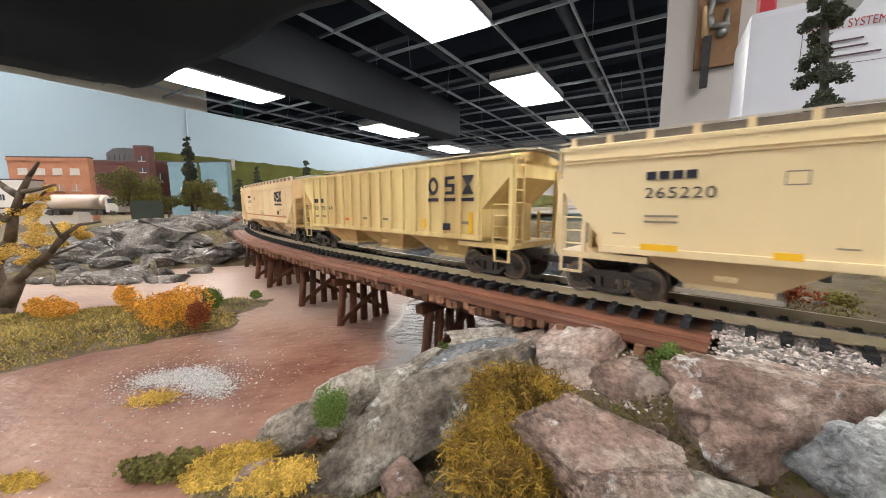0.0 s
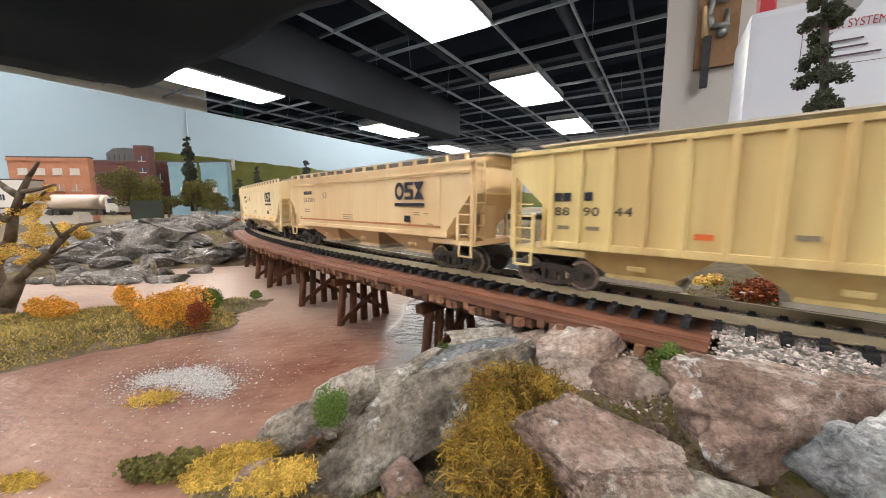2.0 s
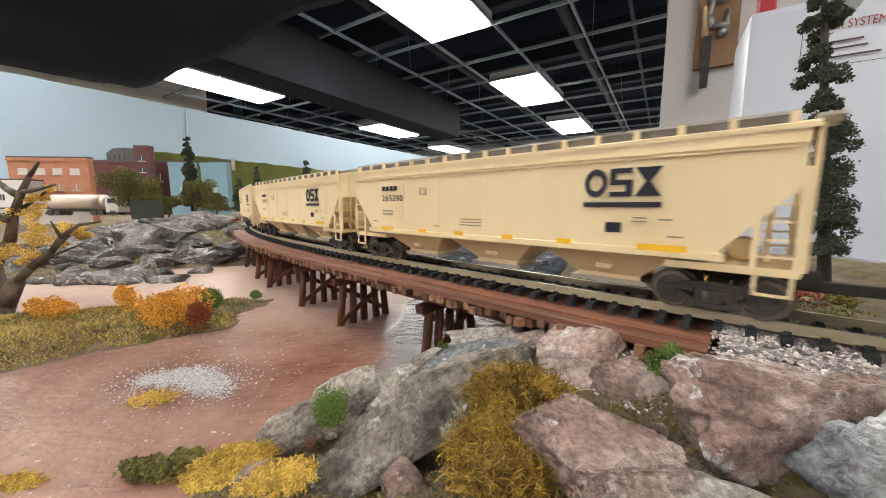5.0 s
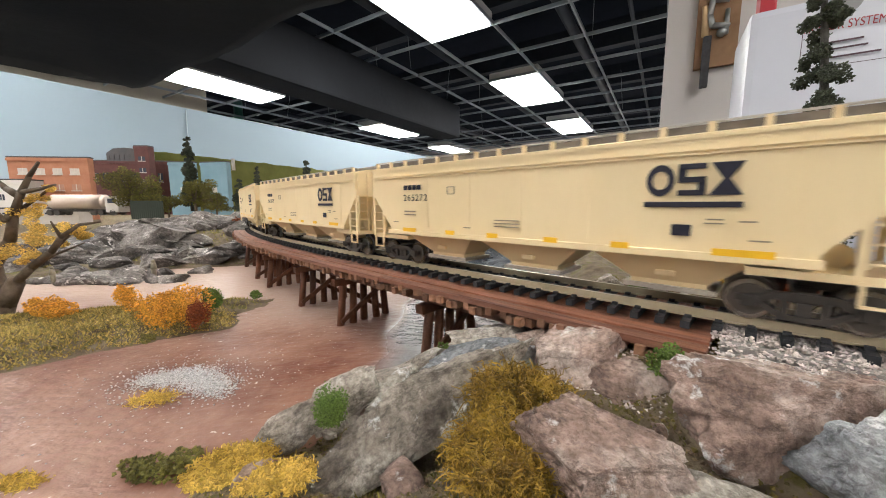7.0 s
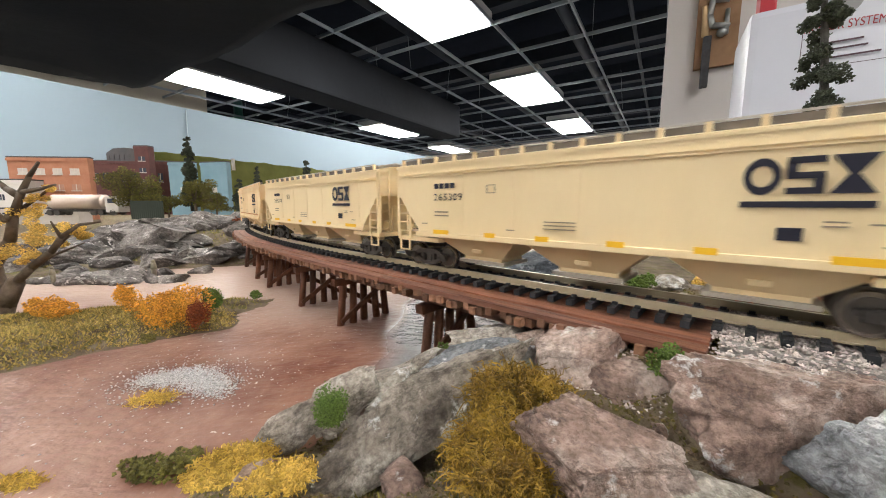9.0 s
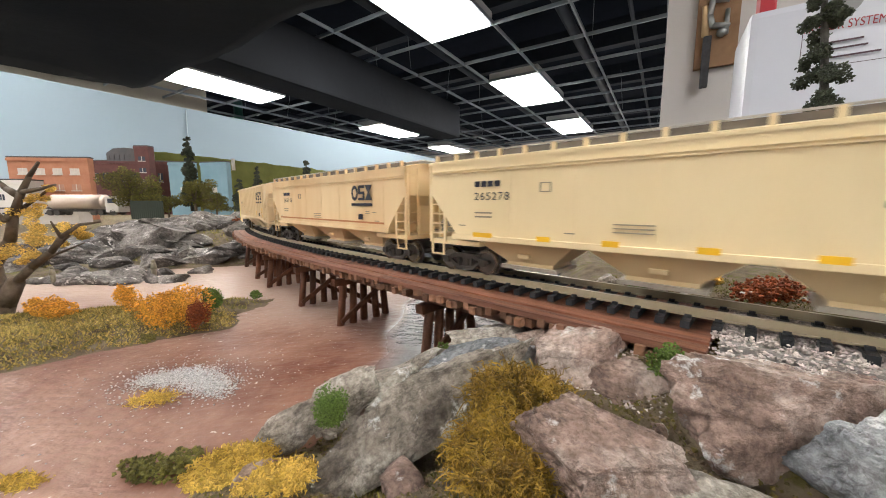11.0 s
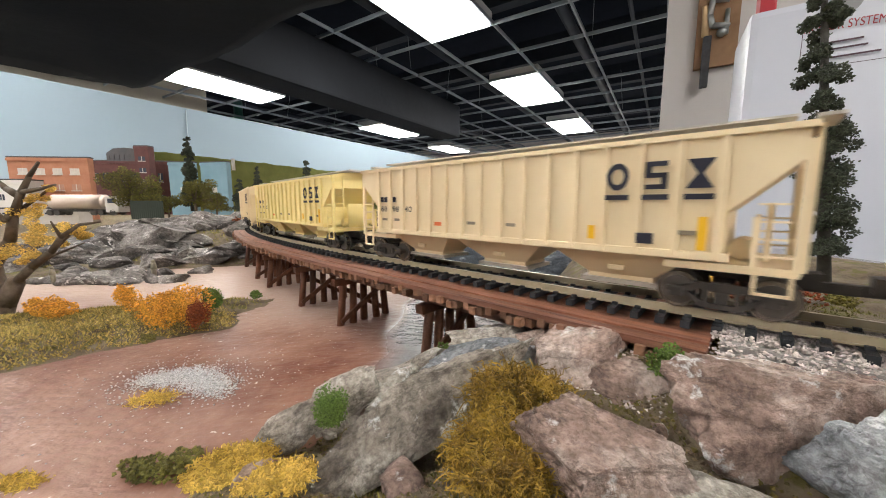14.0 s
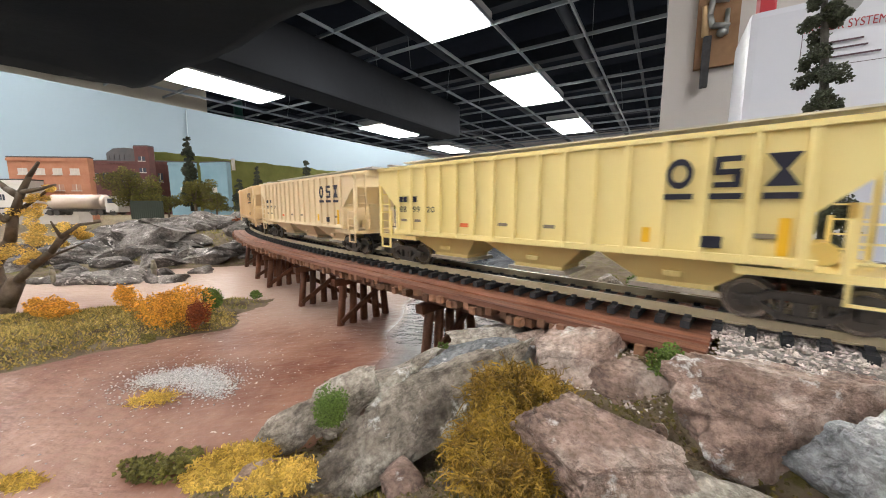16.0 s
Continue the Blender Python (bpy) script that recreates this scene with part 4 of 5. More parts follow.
def bush(x, y, z, rx, ry, rz, n, leaf, material, label, seed, lobes=6):
    rnd = random.Random(seed)
    V, F = [], []
    for i in range(lobes):
        a = rnd.uniform(0, math.tau)
        k = rnd.uniform(0.25, 0.65)
        clump(V, F, rnd, x + math.cos(a) * rx * k, y + math.sin(a) * ry * k, z + rz * rnd.uniform(0.35, 0.8), rx * 0.5, ry * 0.5, rz * 0.45, n // lobes, leaf)
    me = bpy.data.meshes.new("bush")
    me.from_pydata(V, [], F)
    me.materials.append(material)
    return tagged(new("bush", me), label, "bush", "bushes of the layout")


def lichen(x, y, z, rx, ry, rz, n, length, thick, material, label, seed, tilt=(0, 0)):
    """Springy tangled strands."""
    rnd = random.Random(seed)
    V, F = [], []
    for _ in range(n):
        a, k = rnd.uniform(0, math.tau), math.sqrt(rnd.random())
        px, py = math.cos(a) * rx * k, math.sin(a) * ry * k
        p = Vector((x + px, y + py, z + rz * (1 - k * k) * rnd.uniform(0.2, 1.0) + tilt[0] * px + tilt[1] * py))
        d = Vector((rnd.gauss(0, 1), rnd.gauss(0, 1), rnd.gauss(0.1, 0.6))).normalized()
        seg = rnd.randint(5, 8)
        prev = None
        for i in range(seg + 1):
            w = thick * (1 - 0.5 * i / seg)
            q = d.to_track_quat("Z", "Y").to_matrix()
            ring = [len(V) + j for j in range(3)]
            for j in range(3):
                V.append(tuple(p + q @ Vector((math.cos(j * 2.094) * w, math.sin(j * 2.094) * w, 0))))
            if prev:
                for j in range(3):
                    F.append((prev[j], prev[(j + 1) % 3], ring[(j + 1) % 3], ring[j]))
            prev = ring
            p = p + d * (length / seg)
            d = (d + Vector((rnd.gauss(0, 1.0), rnd.gauss(0, 1.0), rnd.gauss(-0.10, 0.8)))).normalized()
    me = bpy.data.meshes.new("lichen")
    me.from_pydata(V, [], F)
    me.materials.append(material)
    return tagged(new("lichen", me), label, "lichen", "lichen tufts of the bank")


def conifer(x, y, z, h, w, seed, label, tiers=10, lean=0.0, start=0.2, bits=90, leaf=0.06):
    """A straight trunk with tufted boughs in loose tiers and gaps between them."""
    rnd = random.Random(seed)
    t = empty("conifer", label, "conifer tree", "conifers of the layout", m=pose(x, y, z, 0, lean, 0))
    bm = bmesh.new()
    tube(bm, (0, 0, -0.004), (0, 0, h), w * 0.22, w * 0.06, n=12)
    V, F = [], []
    for i in range(tiers):
        f = i / (tiers - 1)
        zz = h * (start + (0.98 - start) * f)
        rr = w * (1.0 - 0.70 * f ** 1.6) * rnd.uniform(0.75, 1.15)
        turn = rnd.uniform(0, math.tau)
        for k in range(rnd.choice((3, 4, 4, 5))):
            a = turn + k * 1.6 + rnd.uniform(-0.5, 0.5)
            q = rr * rnd.uniform(0.45, 0.9)
            zb = zz + rnd.uniform(-0.025, 0.02) * h
            tube(bm, (0, 0, zb + 0.01 * h), (math.cos(a) * q, math.sin(a) * q, zb), w * 0.03, w * 0.012, n=5)
            for g, size, drop in ((0.40, 0.36, 0.0), (0.80, 0.40, -0.006), (1.02, 0.30, -0.016)):
                clump(V, F, rnd, math.cos(a) * q * g, math.sin(a) * q * g, zb + (rnd.uniform(-0.008, 0.012) + drop) * h, rr * size, rr * size, rr * size * 0.85, bits, w * leaf)
    part("trunk", bm, M_PINEBARK, t, smooth=True)
    me = bpy.data.meshes.new("crown")
    me.from_pydata(V, [], F)
    me.materials.append(M_PINE)
    o = new("crown", me)
    o.parent = t
    return t


def leafy_tree(x, y, z, h, w, seed, material, label):
    rnd = random.Random(seed)
    t = empty("leafy_tree", label, "tree", "trees of the far bank", m=pose(x, y, z))
    bm = bmesh.new()
    tube(bm, (0, 0, -0.004), (0, 0, h * 0.45), w * 0.06, w * 0.045, n=8)
    V, F = [], []
    for i in range(26):
        a = rnd.uniform(0, math.tau)
        q = w * rnd.uniform(0.1, 0.78)
        c = Vector((math.cos(a) * q, math.sin(a) * q * 0.8, h * rnd.uniform(0.32, 0.90) - 0.10 * q))
        tube(bm, (0, 0, h * 0.35), tuple(c), w * 0.03, w * 0.012, n=5)
        clump(V, F, rnd, c.x, c.y, c.z, w * 0.25, w * 0.25, h * 0.12, 190, w * 0.024)
    part("trunk", bm, M_BARK, t, smooth=True)
    me = bpy.data.meshes.new("crown")
    me.from_pydata(V, [], F)
    me.materials.append(material)
    o = new("crown", me)
    o.parent = t
    return t


def limb(bm, pts, r0, r1):
    n = len(pts) - 1
    for i in range(n):
        a, b = r0 + (r1 - r0) * i / n, r0 + (r1 - r0) * (i + 1) / n
        tube(bm, pts[i], pts[i + 1], a, b, n=9)
        bmesh.ops.create_icosphere(bm, subdivisions=2, radius=b * 0.99, matrix=Matrix.Translation(pts[i + 1]))


def build_autumn_tree():
    t = empty("autumn_tree", "gnarled bare-limbed tree with a few golden leaf clumps", "tree")
    bm = bmesh.new()
    limb(bm, [(-0.2963, 0.2220, 1.2172), (-0.2909, 0.2240, 1.2340), (-0.2835, 0.2260, 1.2488)], 0.0064, 0.0046)
    limb(bm, [(-0.2909, 0.2240, 1.2340), (-0.2985, 0.2280, 1.2599), (-0.3037, 0.2300, 1.2786)], 0.0040, 0.0032)
    limb(bm, [(-0.2985, 0.2280, 1.2599), (-0.2816, 0.2250, 1.2772), (-0.2756, 0.2240, 1.2937), (-0.2659, 0.2220, 1.3079), (-0.2571, 0.2200, 1.3176), (-0.2480, 0.2180, 1.3256)], 0.0036, 0.0008)
    limb(bm, [(-0.2690, 0.2220, 1.3062), (-0.2798, 0.2260, 1.3099), (-0.2886, 0.2280, 1.3161)], 0.0024, 0.0012)
    limb(bm, [(-0.2659, 0.2220, 1.3079), (-0.2462, 0.2150, 1.3094), (-0.2329, 0.2120, 1.3119)], 0.0016, 0.0006)
    limb(bm, [(-0.2760, 0.2240, 1.2955), (-0.2769, 0.2200, 1.2902), (-0.2817, 0.2190, 1.2966)], 0.0022, 0.0012)
    limb(bm, [(-0.2756, 0.2240, 1.2937), (-0.2719, 0.2280, 1.2991), (-0.2664, 0.2320, 1.3053), (-0.2594, 0.2340, 1.3121)], 0.0016, 0.0005)
    limb(bm, [(-0.2835, 0.2260, 1.2488), (-0.2659, 0.2220, 1.2602), (-0.2475, 0.2180, 1.2707), (-0.2383, 0.2160, 1.2799), (-0.2239, 0.2140, 1.2877), (-0.2085, 0.2120, 1.2896)], 0.0029, 0.0005)
    limb(bm, [(-0.2659, 0.2220, 1.2602), (-0.2539, 0.2260, 1.2678), (-0.2385, 0.2300, 1.2748)], 0.0012, 0.0004)
    limb(bm, [(-0.2383, 0.2160, 1.2799), (-0.2366, 0.2120, 1.2854), (-0.2365, 0.2100, 1.2900)], 0.0012, 0.0004)
    limb(bm, [(-0.2475, 0.2180, 1.2707), (-0.2417, 0.2250, 1.2809), (-0.2335, 0.2300, 1.2842)], 0.0012, 0.0004)
    part("trunk", bm, M_BARK, t, smooth=True)
    rnd = random.Random(5)
    for (cx, cy, cz), r in (((-0.2690, 0.2280, 1.2936), 0.0080), ((-0.2666, 0.2220, 1.2866), 0.0070), ((-0.2546, 0.2200, 1.2795), 0.0085), ((-0.2673, 0.2300, 1.3038), 0.0055), ((-0.2601, 0.2320, 1.3101), 0.0042),
                            ((-0.2782, 0.2220, 1.2702), 0.0085), ((-0.2854, 0.2200, 1.2668), 0.0085), ((-0.2682, 0.2240, 1.2680), 0.0060), ((-0.2432, 0.2220, 1.2866), 0.0055), ((-0.2375, 0.2260, 1.2789), 0.0060), ((-0.2592, 0.2300, 1.2748), 0.0060), ((-0.2932, 0.2300, 1.2898), 0.0070)):
        V, F = [], []
        for k in range(4):
            o = Vector((rnd.gauss(0, 1), rnd.gauss(0, 1), rnd.gauss(0, 0.6))) * r * 0.5
            clump(V, F, rnd, cx + o.x, cy + o.y, cz + o.z, r * 0.6, r * 0.6, r * 0.42, 170, 0.00046)
        me = bpy.data.meshes.new("leaf_clump")
        me.from_pydata(V, [], F)
        me.materials.append(M_GOLD)
        o = new("leaf_clump", me)
        o.parent = t


build_autumn_tree()


def build_planting():
    rnd = random.Random(21)
    g = EYE + 0.0
    # bushes on the grassy point
    bush(-0.1621, 0.2050, 1.2268, 0.0225, 0.012, 0.0205, 5200, 0.00055, M_ORANGE, "round orange autumn bush on the grassy point", 1, 9)
    bush(-0.2054, 0.2220, 1.2315, 0.0090, 0.006, 0.0165, 1500, 0.0005, M_ORANGE, "small orange autumn bush on the grassy point", 2)
    bush(-0.1450, 0.1970, 1.2282, 0.0080, 0.005, 0.0145, 1300, 0.0005, M_RUSTLEAF, "small rust-red bush on the grassy point", 3)
    bush(-0.1457, 0.2150, 1.2329, 0.0080, 0.006, 0.0130, 1200, 0.0005, M_GREEN, "small green bush beside the orange one", 4)
    bush(-0.2456, 0.2120, 1.2294, 0.0150, 0.008, 0.0120, 2200, 0.00055, M_ORANGE, "low orange autumn bush by the gnarled tree", 5)
    bush(-0.1453, 0.2620, 1.2273, 0.0060, 0.004, 0.0062, 160, 0.0008, M_GREEN, "tiny green bush at the water's edge", 6)
    bush(-0.1568, 0.1780, 1.2270, 0.0050, 0.003, 0.0045, 120, 0.0007, M_OLIVE, "tiny olive tuft on the mud", 7)
    bush(-0.0291, 0.0820, 1.2426, 0.0054, 0.005, 0.0098, 3600, 0.00024, M_GREEN, "round green bush among the stones", 8, 9)
    bush(0.0564, 0.0820, 1.2542, 0.0048, 0.004, 0.0100, 1000, 0.00042, M_GREEN, "green moss tuft beside the track", 9, 8)
    bush(0.0766, 0.1000, 1.2579, 0.0042, 0.003, 0.0045, 400, 0.0004, M_GREEN, "green moss tuft at the bridge end", 10)
    bush(0.0014, 0.1400, 1.2379, 0.0040, 0.003, 0.0042, 240, 0.0004, M_GREEN, "green moss tuft under the bridge", 11)
    bush(-0.3178, 0.5600, 1.2643, 0.022, 0.012, 0.013, 300, 0.0014, M_RUSTLEAF, "red bush beside the far end of the bridge", 12)
    # behind the track
    bush(0.1323, 0.1346, 1.2580, 0.0170, 0.008, 0.0120, 700, 0.0008, M_RUSTLEAF, "rust-red bush behind the track", 13, 9)
    bush(0.1333, 0.1702, 1.2580, 0.0080, 0.006, 0.0065, 260, 0.0008, M_GOLD, "yellow bush behind the track", 14)
    bush(0.0981, 0.1678, 1.2580, 0.0090, 0.005, 0.0075, 320, 0.0008, M_GREEN, "green tuft behind the track", 15)
    bush(0.1577, 0.1331, 1.2580, 0.0080, 0.006, 0.0080, 300, 0.0007, M_OLIVE, "olive tuft behind the track", 16)
    # lichen mats
    lichen(0.0188, 0.0740, 1.2550, 0.0118, 0.007, 0.0045, 1700, 0.0070, 0.00021, M_LICHEN_O, "springy ochre lichen mat draped over the stones", 1, (-0.15, 0.5))
    lichen(0.0094, 0.0620, 1.2523, 0.0082, 0.006, 0.0035, 1000, 0.0065, 0.00019, M_LICHEN_O, "springy ochre lichen mat draped over the stones", 2, (0.2, 0.6))
    lichen(0.0117, 0.0540, 1.2527, 0.0068, 0.004, 0.0028, 600, 0.0055, 0.00017, M_LICHEN_O, "springy ochre lichen mat draped over the stones", 3, (0.2, 0.4))
    lichen(0.0464, 0.0740, 1.2467, 0.0045, 0.003, 0.0025, 160, 0.0050, 0.00015, M_LICHEN_O, "wisp of ochre lichen between stones", 4)
    lichen(-0.0625, 0.0900, 1.2247, 0.0150, 0.006, 0.0060, 1900, 0.0034, 0.00026, M_LICHEN_Y, "pale yellow lichen at the water's edge", 5, (0.35, 0.2))
    lichen(-0.0437, 0.0800, 1.2291, 0.0120, 0.005, 0.0045, 1300, 0.0034, 0.00026, M_LICHEN_Y, "pale yellow lichen at the water's edge", 6, (0.35, 0.2))
    lichen(-0.1194, 0.0880, 1.2203, 0.0090, 0.004, 0.0045, 1000, 0.0032, 0.00024, M_LICHEN_Y, "pale yellow lichen at the water's edge", 7)
    lichen(-0.1152, 0.1300, 1.2220, 0.0095, 0.0055, 0.0030, 360, 0.0042, 0.00020, M_LICHEN_Y, "small pale yellow lichen tuft on the mud", 8)
    bush(-0.0822, 0.0920, 1.2203, 0.0125, 0.006, 0.0060, 700, 0.0006, M_OLIVE, "low olive bush at the water's edge", 17, 9)
    bush(-0.0785, 0.0970, 1.2198, 0.0060, 0.004, 0.0050, 300, 0.0006, M_OLIVE, "low olive bush at the water's edge", 18)
    # conifers
    conifer(0.2152, 0.1900, 1.2374, 0.205, 0.0150, 3, "tall dark conifer standing behind the track", 15, -7.8, 0.20, 130, 0.040)
    conifer(-0.7150, 1.0000, 1.2850, 0.200, 0.026, 4, "dark conifer among the far trees", 14, 0, 0.1)
    conifer(-0.4615, 0.8000, 1.2710, 0.085, 0.018, 5, "small dark conifer by the far track")
    conifer(-0.5512, 1.0500, 1.2619, 0.150, 0.020, 6, "small dark conifer by the far track")
    conifer(-0.4743, 1.2000, 1.2584, 0.185, 0.030, 7, "dark conifer leaning behind the train", 10, 4)
    # far leafy trees
    for i, (px, py, pz, h, w) in enumerate(((-0.7250, 0.8200, 1.2716, 0.108, 0.074), (-0.8033, 0.9500, 1.2671, 0.085, 0.055), (-0.6213, 0.8800, 1.2723, 0.098, 0.066), (-0.5430, 0.8400, 1.2709, 0.062, 0.042), (-0.7057, 0.9000, 1.2688, 0.055, 0.040), (-1.0065, 0.9800, 1.2660, 0.03, 0.03))):
        leafy_tree(px, py, pz, h * 1.05, w * 0.92, 30 + i, M_OLIVE, "olive-green leafy tree on the far bank")
    # turf on the grassy point
    V, F = [], []
    for _ in range(34000):
        x, y = rnd.uniform(-0.42, -0.11), rnd.uniform(0.125, 0.32)
        h = height(x, y)
        if -0.0765 + rnd.uniform(-0.0006, 0.002) < h < -0.045 and y < 0.33 and shore_near(x, y) < -0.03:
            blade(V, F, rnd, x, y, EYE + h - 0.0003, rnd.uniform(0.0010, 0.0026), 0.0005, 0.9)
    stuff("turf", V, F, M_TURF, "olive and straw static grass on the point")
    V, F = [], []
    for _ in range(30000):
        x, y = rnd.uniform(-0.40, -0.12), rnd.uniform(0.125, 0.24)
        h = height(x, y)
        if -0.0770 < h < -0.0660 and shore_near(x, y) < -0.03:
            blade(V, F, rnd, x, y, EYE + h - 0.0003, rnd.uniform(0.0008, 0.0020), 0.0006, 0.9)
    stuff("dry_grass", V, F, M_STRAW, "straw-coloured grass along the water")
    # turf over the near bank and the far bank
    V, F = [], []
    for _ in range(26000):
        x, y = rnd.uniform(-0.07, 0.16), rnd.uniform(0.02, 0.20)
        d = shore_near(x, y)
        if d > 0.012 + 0.012 * noise.noise((x * 60, y * 60, 2)) and noise.noise((x * 40, y * 40, 7)) > -0.15:
            blade(V, F, rnd, x, y, EYE + height(x, y) - 0.0003, rnd.uniform(0.0005, 0.0016), 0.00035, 1.0)
    stuff("bank_turf", V, F, M_OLIVE, "short mossy turf between the stones")
    M_CRUMB = foliage_mat("brown_soil_crumbs", (0.07, 0.045, 0.022), (0.24, 0.18, 0.11), 0.5)
    M_MOSS = foliage_mat("mossy_crumbs", (0.06, 0.055, 0.014), (0.20, 0.15, 0.035), 0.5)
    for nm, mm, cnt, off, lab in (("soil_crumbs", M_CRUMB, 15000, 7, "coarse brown soil crumbs on the bank"), ("moss_crumbs", M_MOSS, 13000, 23, "mossy olive ground foam on the bank")):
        V, F = [], []
        for _ in range(cnt):
            x, y = rnd.uniform(-0.09, 0.13), rnd.uniform(0.025, 0.18)
            d = shore_near(x, y)
            if d > -0.004 + 0.012 * noise.noise((x * 60, y * 60, 2)) and noise.noise((x * 70, y * 70, off)) > -0.1:
                pebble(V, F, rnd, x, y, EYE + height(x, y), rnd.uniform(0.00025, 0.0008))
        stuff(nm, V, F, mm, lab)
    V, F = [], []
    for _ in range(9000):
        x, y = rnd.uniform(-0.75, -0.2), rnd.uniform(0.36, 0.75)
        h = height(x, y)
        if h > -0.070 and noise.noise((x * 14, y * 14, 5)) > -0.05:
            blade(V, F, rnd, x, y, EYE + h - 0.0003, rnd.uniform(0.0015, 0.004), 0.0012, 1.0)
    stuff("far_turf", V, F, M_TURF, "olive turf on the far bank")
    # gravel
    V, F = [], []
    for _ in range(5200):
        k = rnd.uniform(-1, 1)
        x = -0.1130 + 0.020 * k + rnd.gauss(0, 0.0045)
        y = 0.1500 - 0.010 * max(0.0, k) - 0.004 * k * k + rnd.gauss(0, 0.0042)
        if rnd.random() < 0.12:
            x, y = rnd.gauss(-0.116, 0.018), rnd.gauss(0.147, 0.012)
        pebble(V, F, rnd, x, y, RIVER + 0.0002, rnd.uniform(0.0002, 0.00055), 0.7)
    stuff("white_gravel", V, F, M_WHITEGRIT, "patch of white gravel spilled on the mud")
    V, F = [], []
    for _ in range(900):
        x, y = rnd.uniform(-0.25, 0.02), rnd.uniform(0.08, 0.30)
        pebble(V, F, rnd, x, y, RIVER, rnd.uniform(0.0002, 0.0005), 0.7)
    stuff("scattered_grit", V, F, M_WHITEGRIT, "loose pale grit on the mud")
    V, F = [], []
    for _ in range(26000):
        s = rnd.uniform(-0.20, -0.012)
        o = rnd.uniform(-0.030, 0.044)
        if s > -0.046 and abs(o) < 0.029:
            continue
        x, y, th = line(s, o)
        drop = 0.0 if abs(o) < 0.018 else (abs(o) - 0.018) * 0.55
        pebble(V, F, rnd, x, y, RAILTOP - 0.0042 - drop + rnd.uniform(-0.0006, 0.0005), rnd.uniform(0.00035, 0.00075))
    stuff("ballast", V, F, M_GRIT, "pale pinkish-grey track ballast")


build_planting()


def build_roadbed():
    bm = bmesh.new()
    ribbon(bm, -2.3, -0.048, 0.02, -0.020, 0.020, RAILTOP - 0.040, RAILTOP - 0.0050)
    ribbon(bm, -2.3, -0.048, 0.02, -0.034, 0.034, RAILTOP - 0.040, RAILTOP - 0.0120)
    ob = part("roadbed", bm, mat("roadbed_grit", (0.20, 0.18, 0.17), 0.9, col2=(0.42, 0.39, 0.37), scale=500, bump=0.0006, bscale=900))
    tagged(ob, "raised gritty roadbed under the track", kind="structure")
    bm = bmesh.new()
    ribbon(bm, 0.60, 3.0, 0.02, -0.025, 0.025, RAILTOP - 0.045, RAILTOP - 0.0050)
    ob = part("roadbed", bm, M_SOIL)
    tagged(ob, kind="structure")


build_roadbed()

# ---- the far town ----
M_BRICK = mat("orange_brick", (0.34, 0.13, 0.07), 0.85, col2=(0.42, 0.19, 0.11), scale=60, bump=0.0008, bscale=300)
M_DARKBRICK = mat("dark_red_brick", (0.06, 0.018, 0.016), 0.85, col2=(0.10, 0.033, 0.027), scale=60)
M_BLUEWALL = mat("pale_blue_siding", (0.13, 0.225, 0.275), 0.7, col2=(0.17, 0.27, 0.32), scale=20)
M_ROOFDARK = mat("dark_roofing", (0.035, 0.035, 0.04), 0.7, col2=(0.07, 0.065, 0.065), scale=30)
M_PANE = mat("window_pane", (0.40, 0.37, 0.33), 0.3, col2=(0.52, 0.48, 0.44), scale=90)
M_BRICKPANE = mat("brick_toned_pane", (0.30, 0.15, 0.10), 0.6, col2=(0.38, 0.21, 0.15), scale=60)
M_DARKPANE = mat("dark_pane", (0.05, 0.06, 0.08), 0.15)
M_WHITEPL = mat("white_plastic", (0.62, 0.58, 0.54), 0.4, col2=(0.68, 0.65, 0.62), scale=30)
M_TANKPINK = mat("cream_tank_paint", (0.58, 0.46, 0.38), 0.4, col2=(0.64, 0.53, 0.45), scale=30)
M_CONC = mat("pale_concrete", (0.42, 0.38, 0.34), 0.85, col2=(0.50, 0.46, 0.42), scale=40)


def house(name, x, y, z, w, d, h, rz, wall, cols, rows, pane, label, margin=0.14, win=(0.55, 0.38)):
    b = empty(name, label, "building", "buildings of the model town", m=pose(x, y, z, 0, 0, rz))
    part("wall", boxbm(0, d / 2, h / 2 - 0.01, w, d, h + 0.02, bevel=0.001), wall, b)
    part("roof", boxbm(0, d / 2, h + 0.0015, w * 1.015, d * 1.02, 0.004), M_ROOFDARK, b)
    part("cornice", boxbm(0, -0.0012, h - 0.006, w * 1.01, 0.0030, 0.008), wall, b)
    cw, rh = w * (1 - margin) / max(1, cols), h * 0.86 / max(1, rows)
    for i in range(cols):
        for j in range(rows):
            cx, cz = -w * (1 - margin) / 2 + (i + 0.5) * cw, h * 0.04 + (j + 0.5) * rh
            wi = empty("window")
            wi.parent = b
            wi.matrix_basis = pose(cx, 0, cz)
            ww, wh = cw * win[0], rh * win[1]
            # panes below the top row take the brick's tone, unless dark panes are given
            part("pane", boxbm(0, 0.0002, 0, ww, 0.0016, wh), pane if j == rows - 1 or pane is M_DARKPANE else M_BRICKPANE, wi)
            part("sill", boxbm(0, -0.0012, -wh / 2 - 0.0012, ww * 1.12, 0.0028, 0.0022), M_CONC, wi)
            part("mullion", boxbm(0, -0.0008, 0, 0.0016, 0.0012, wh), M_CONC, wi)
    return b


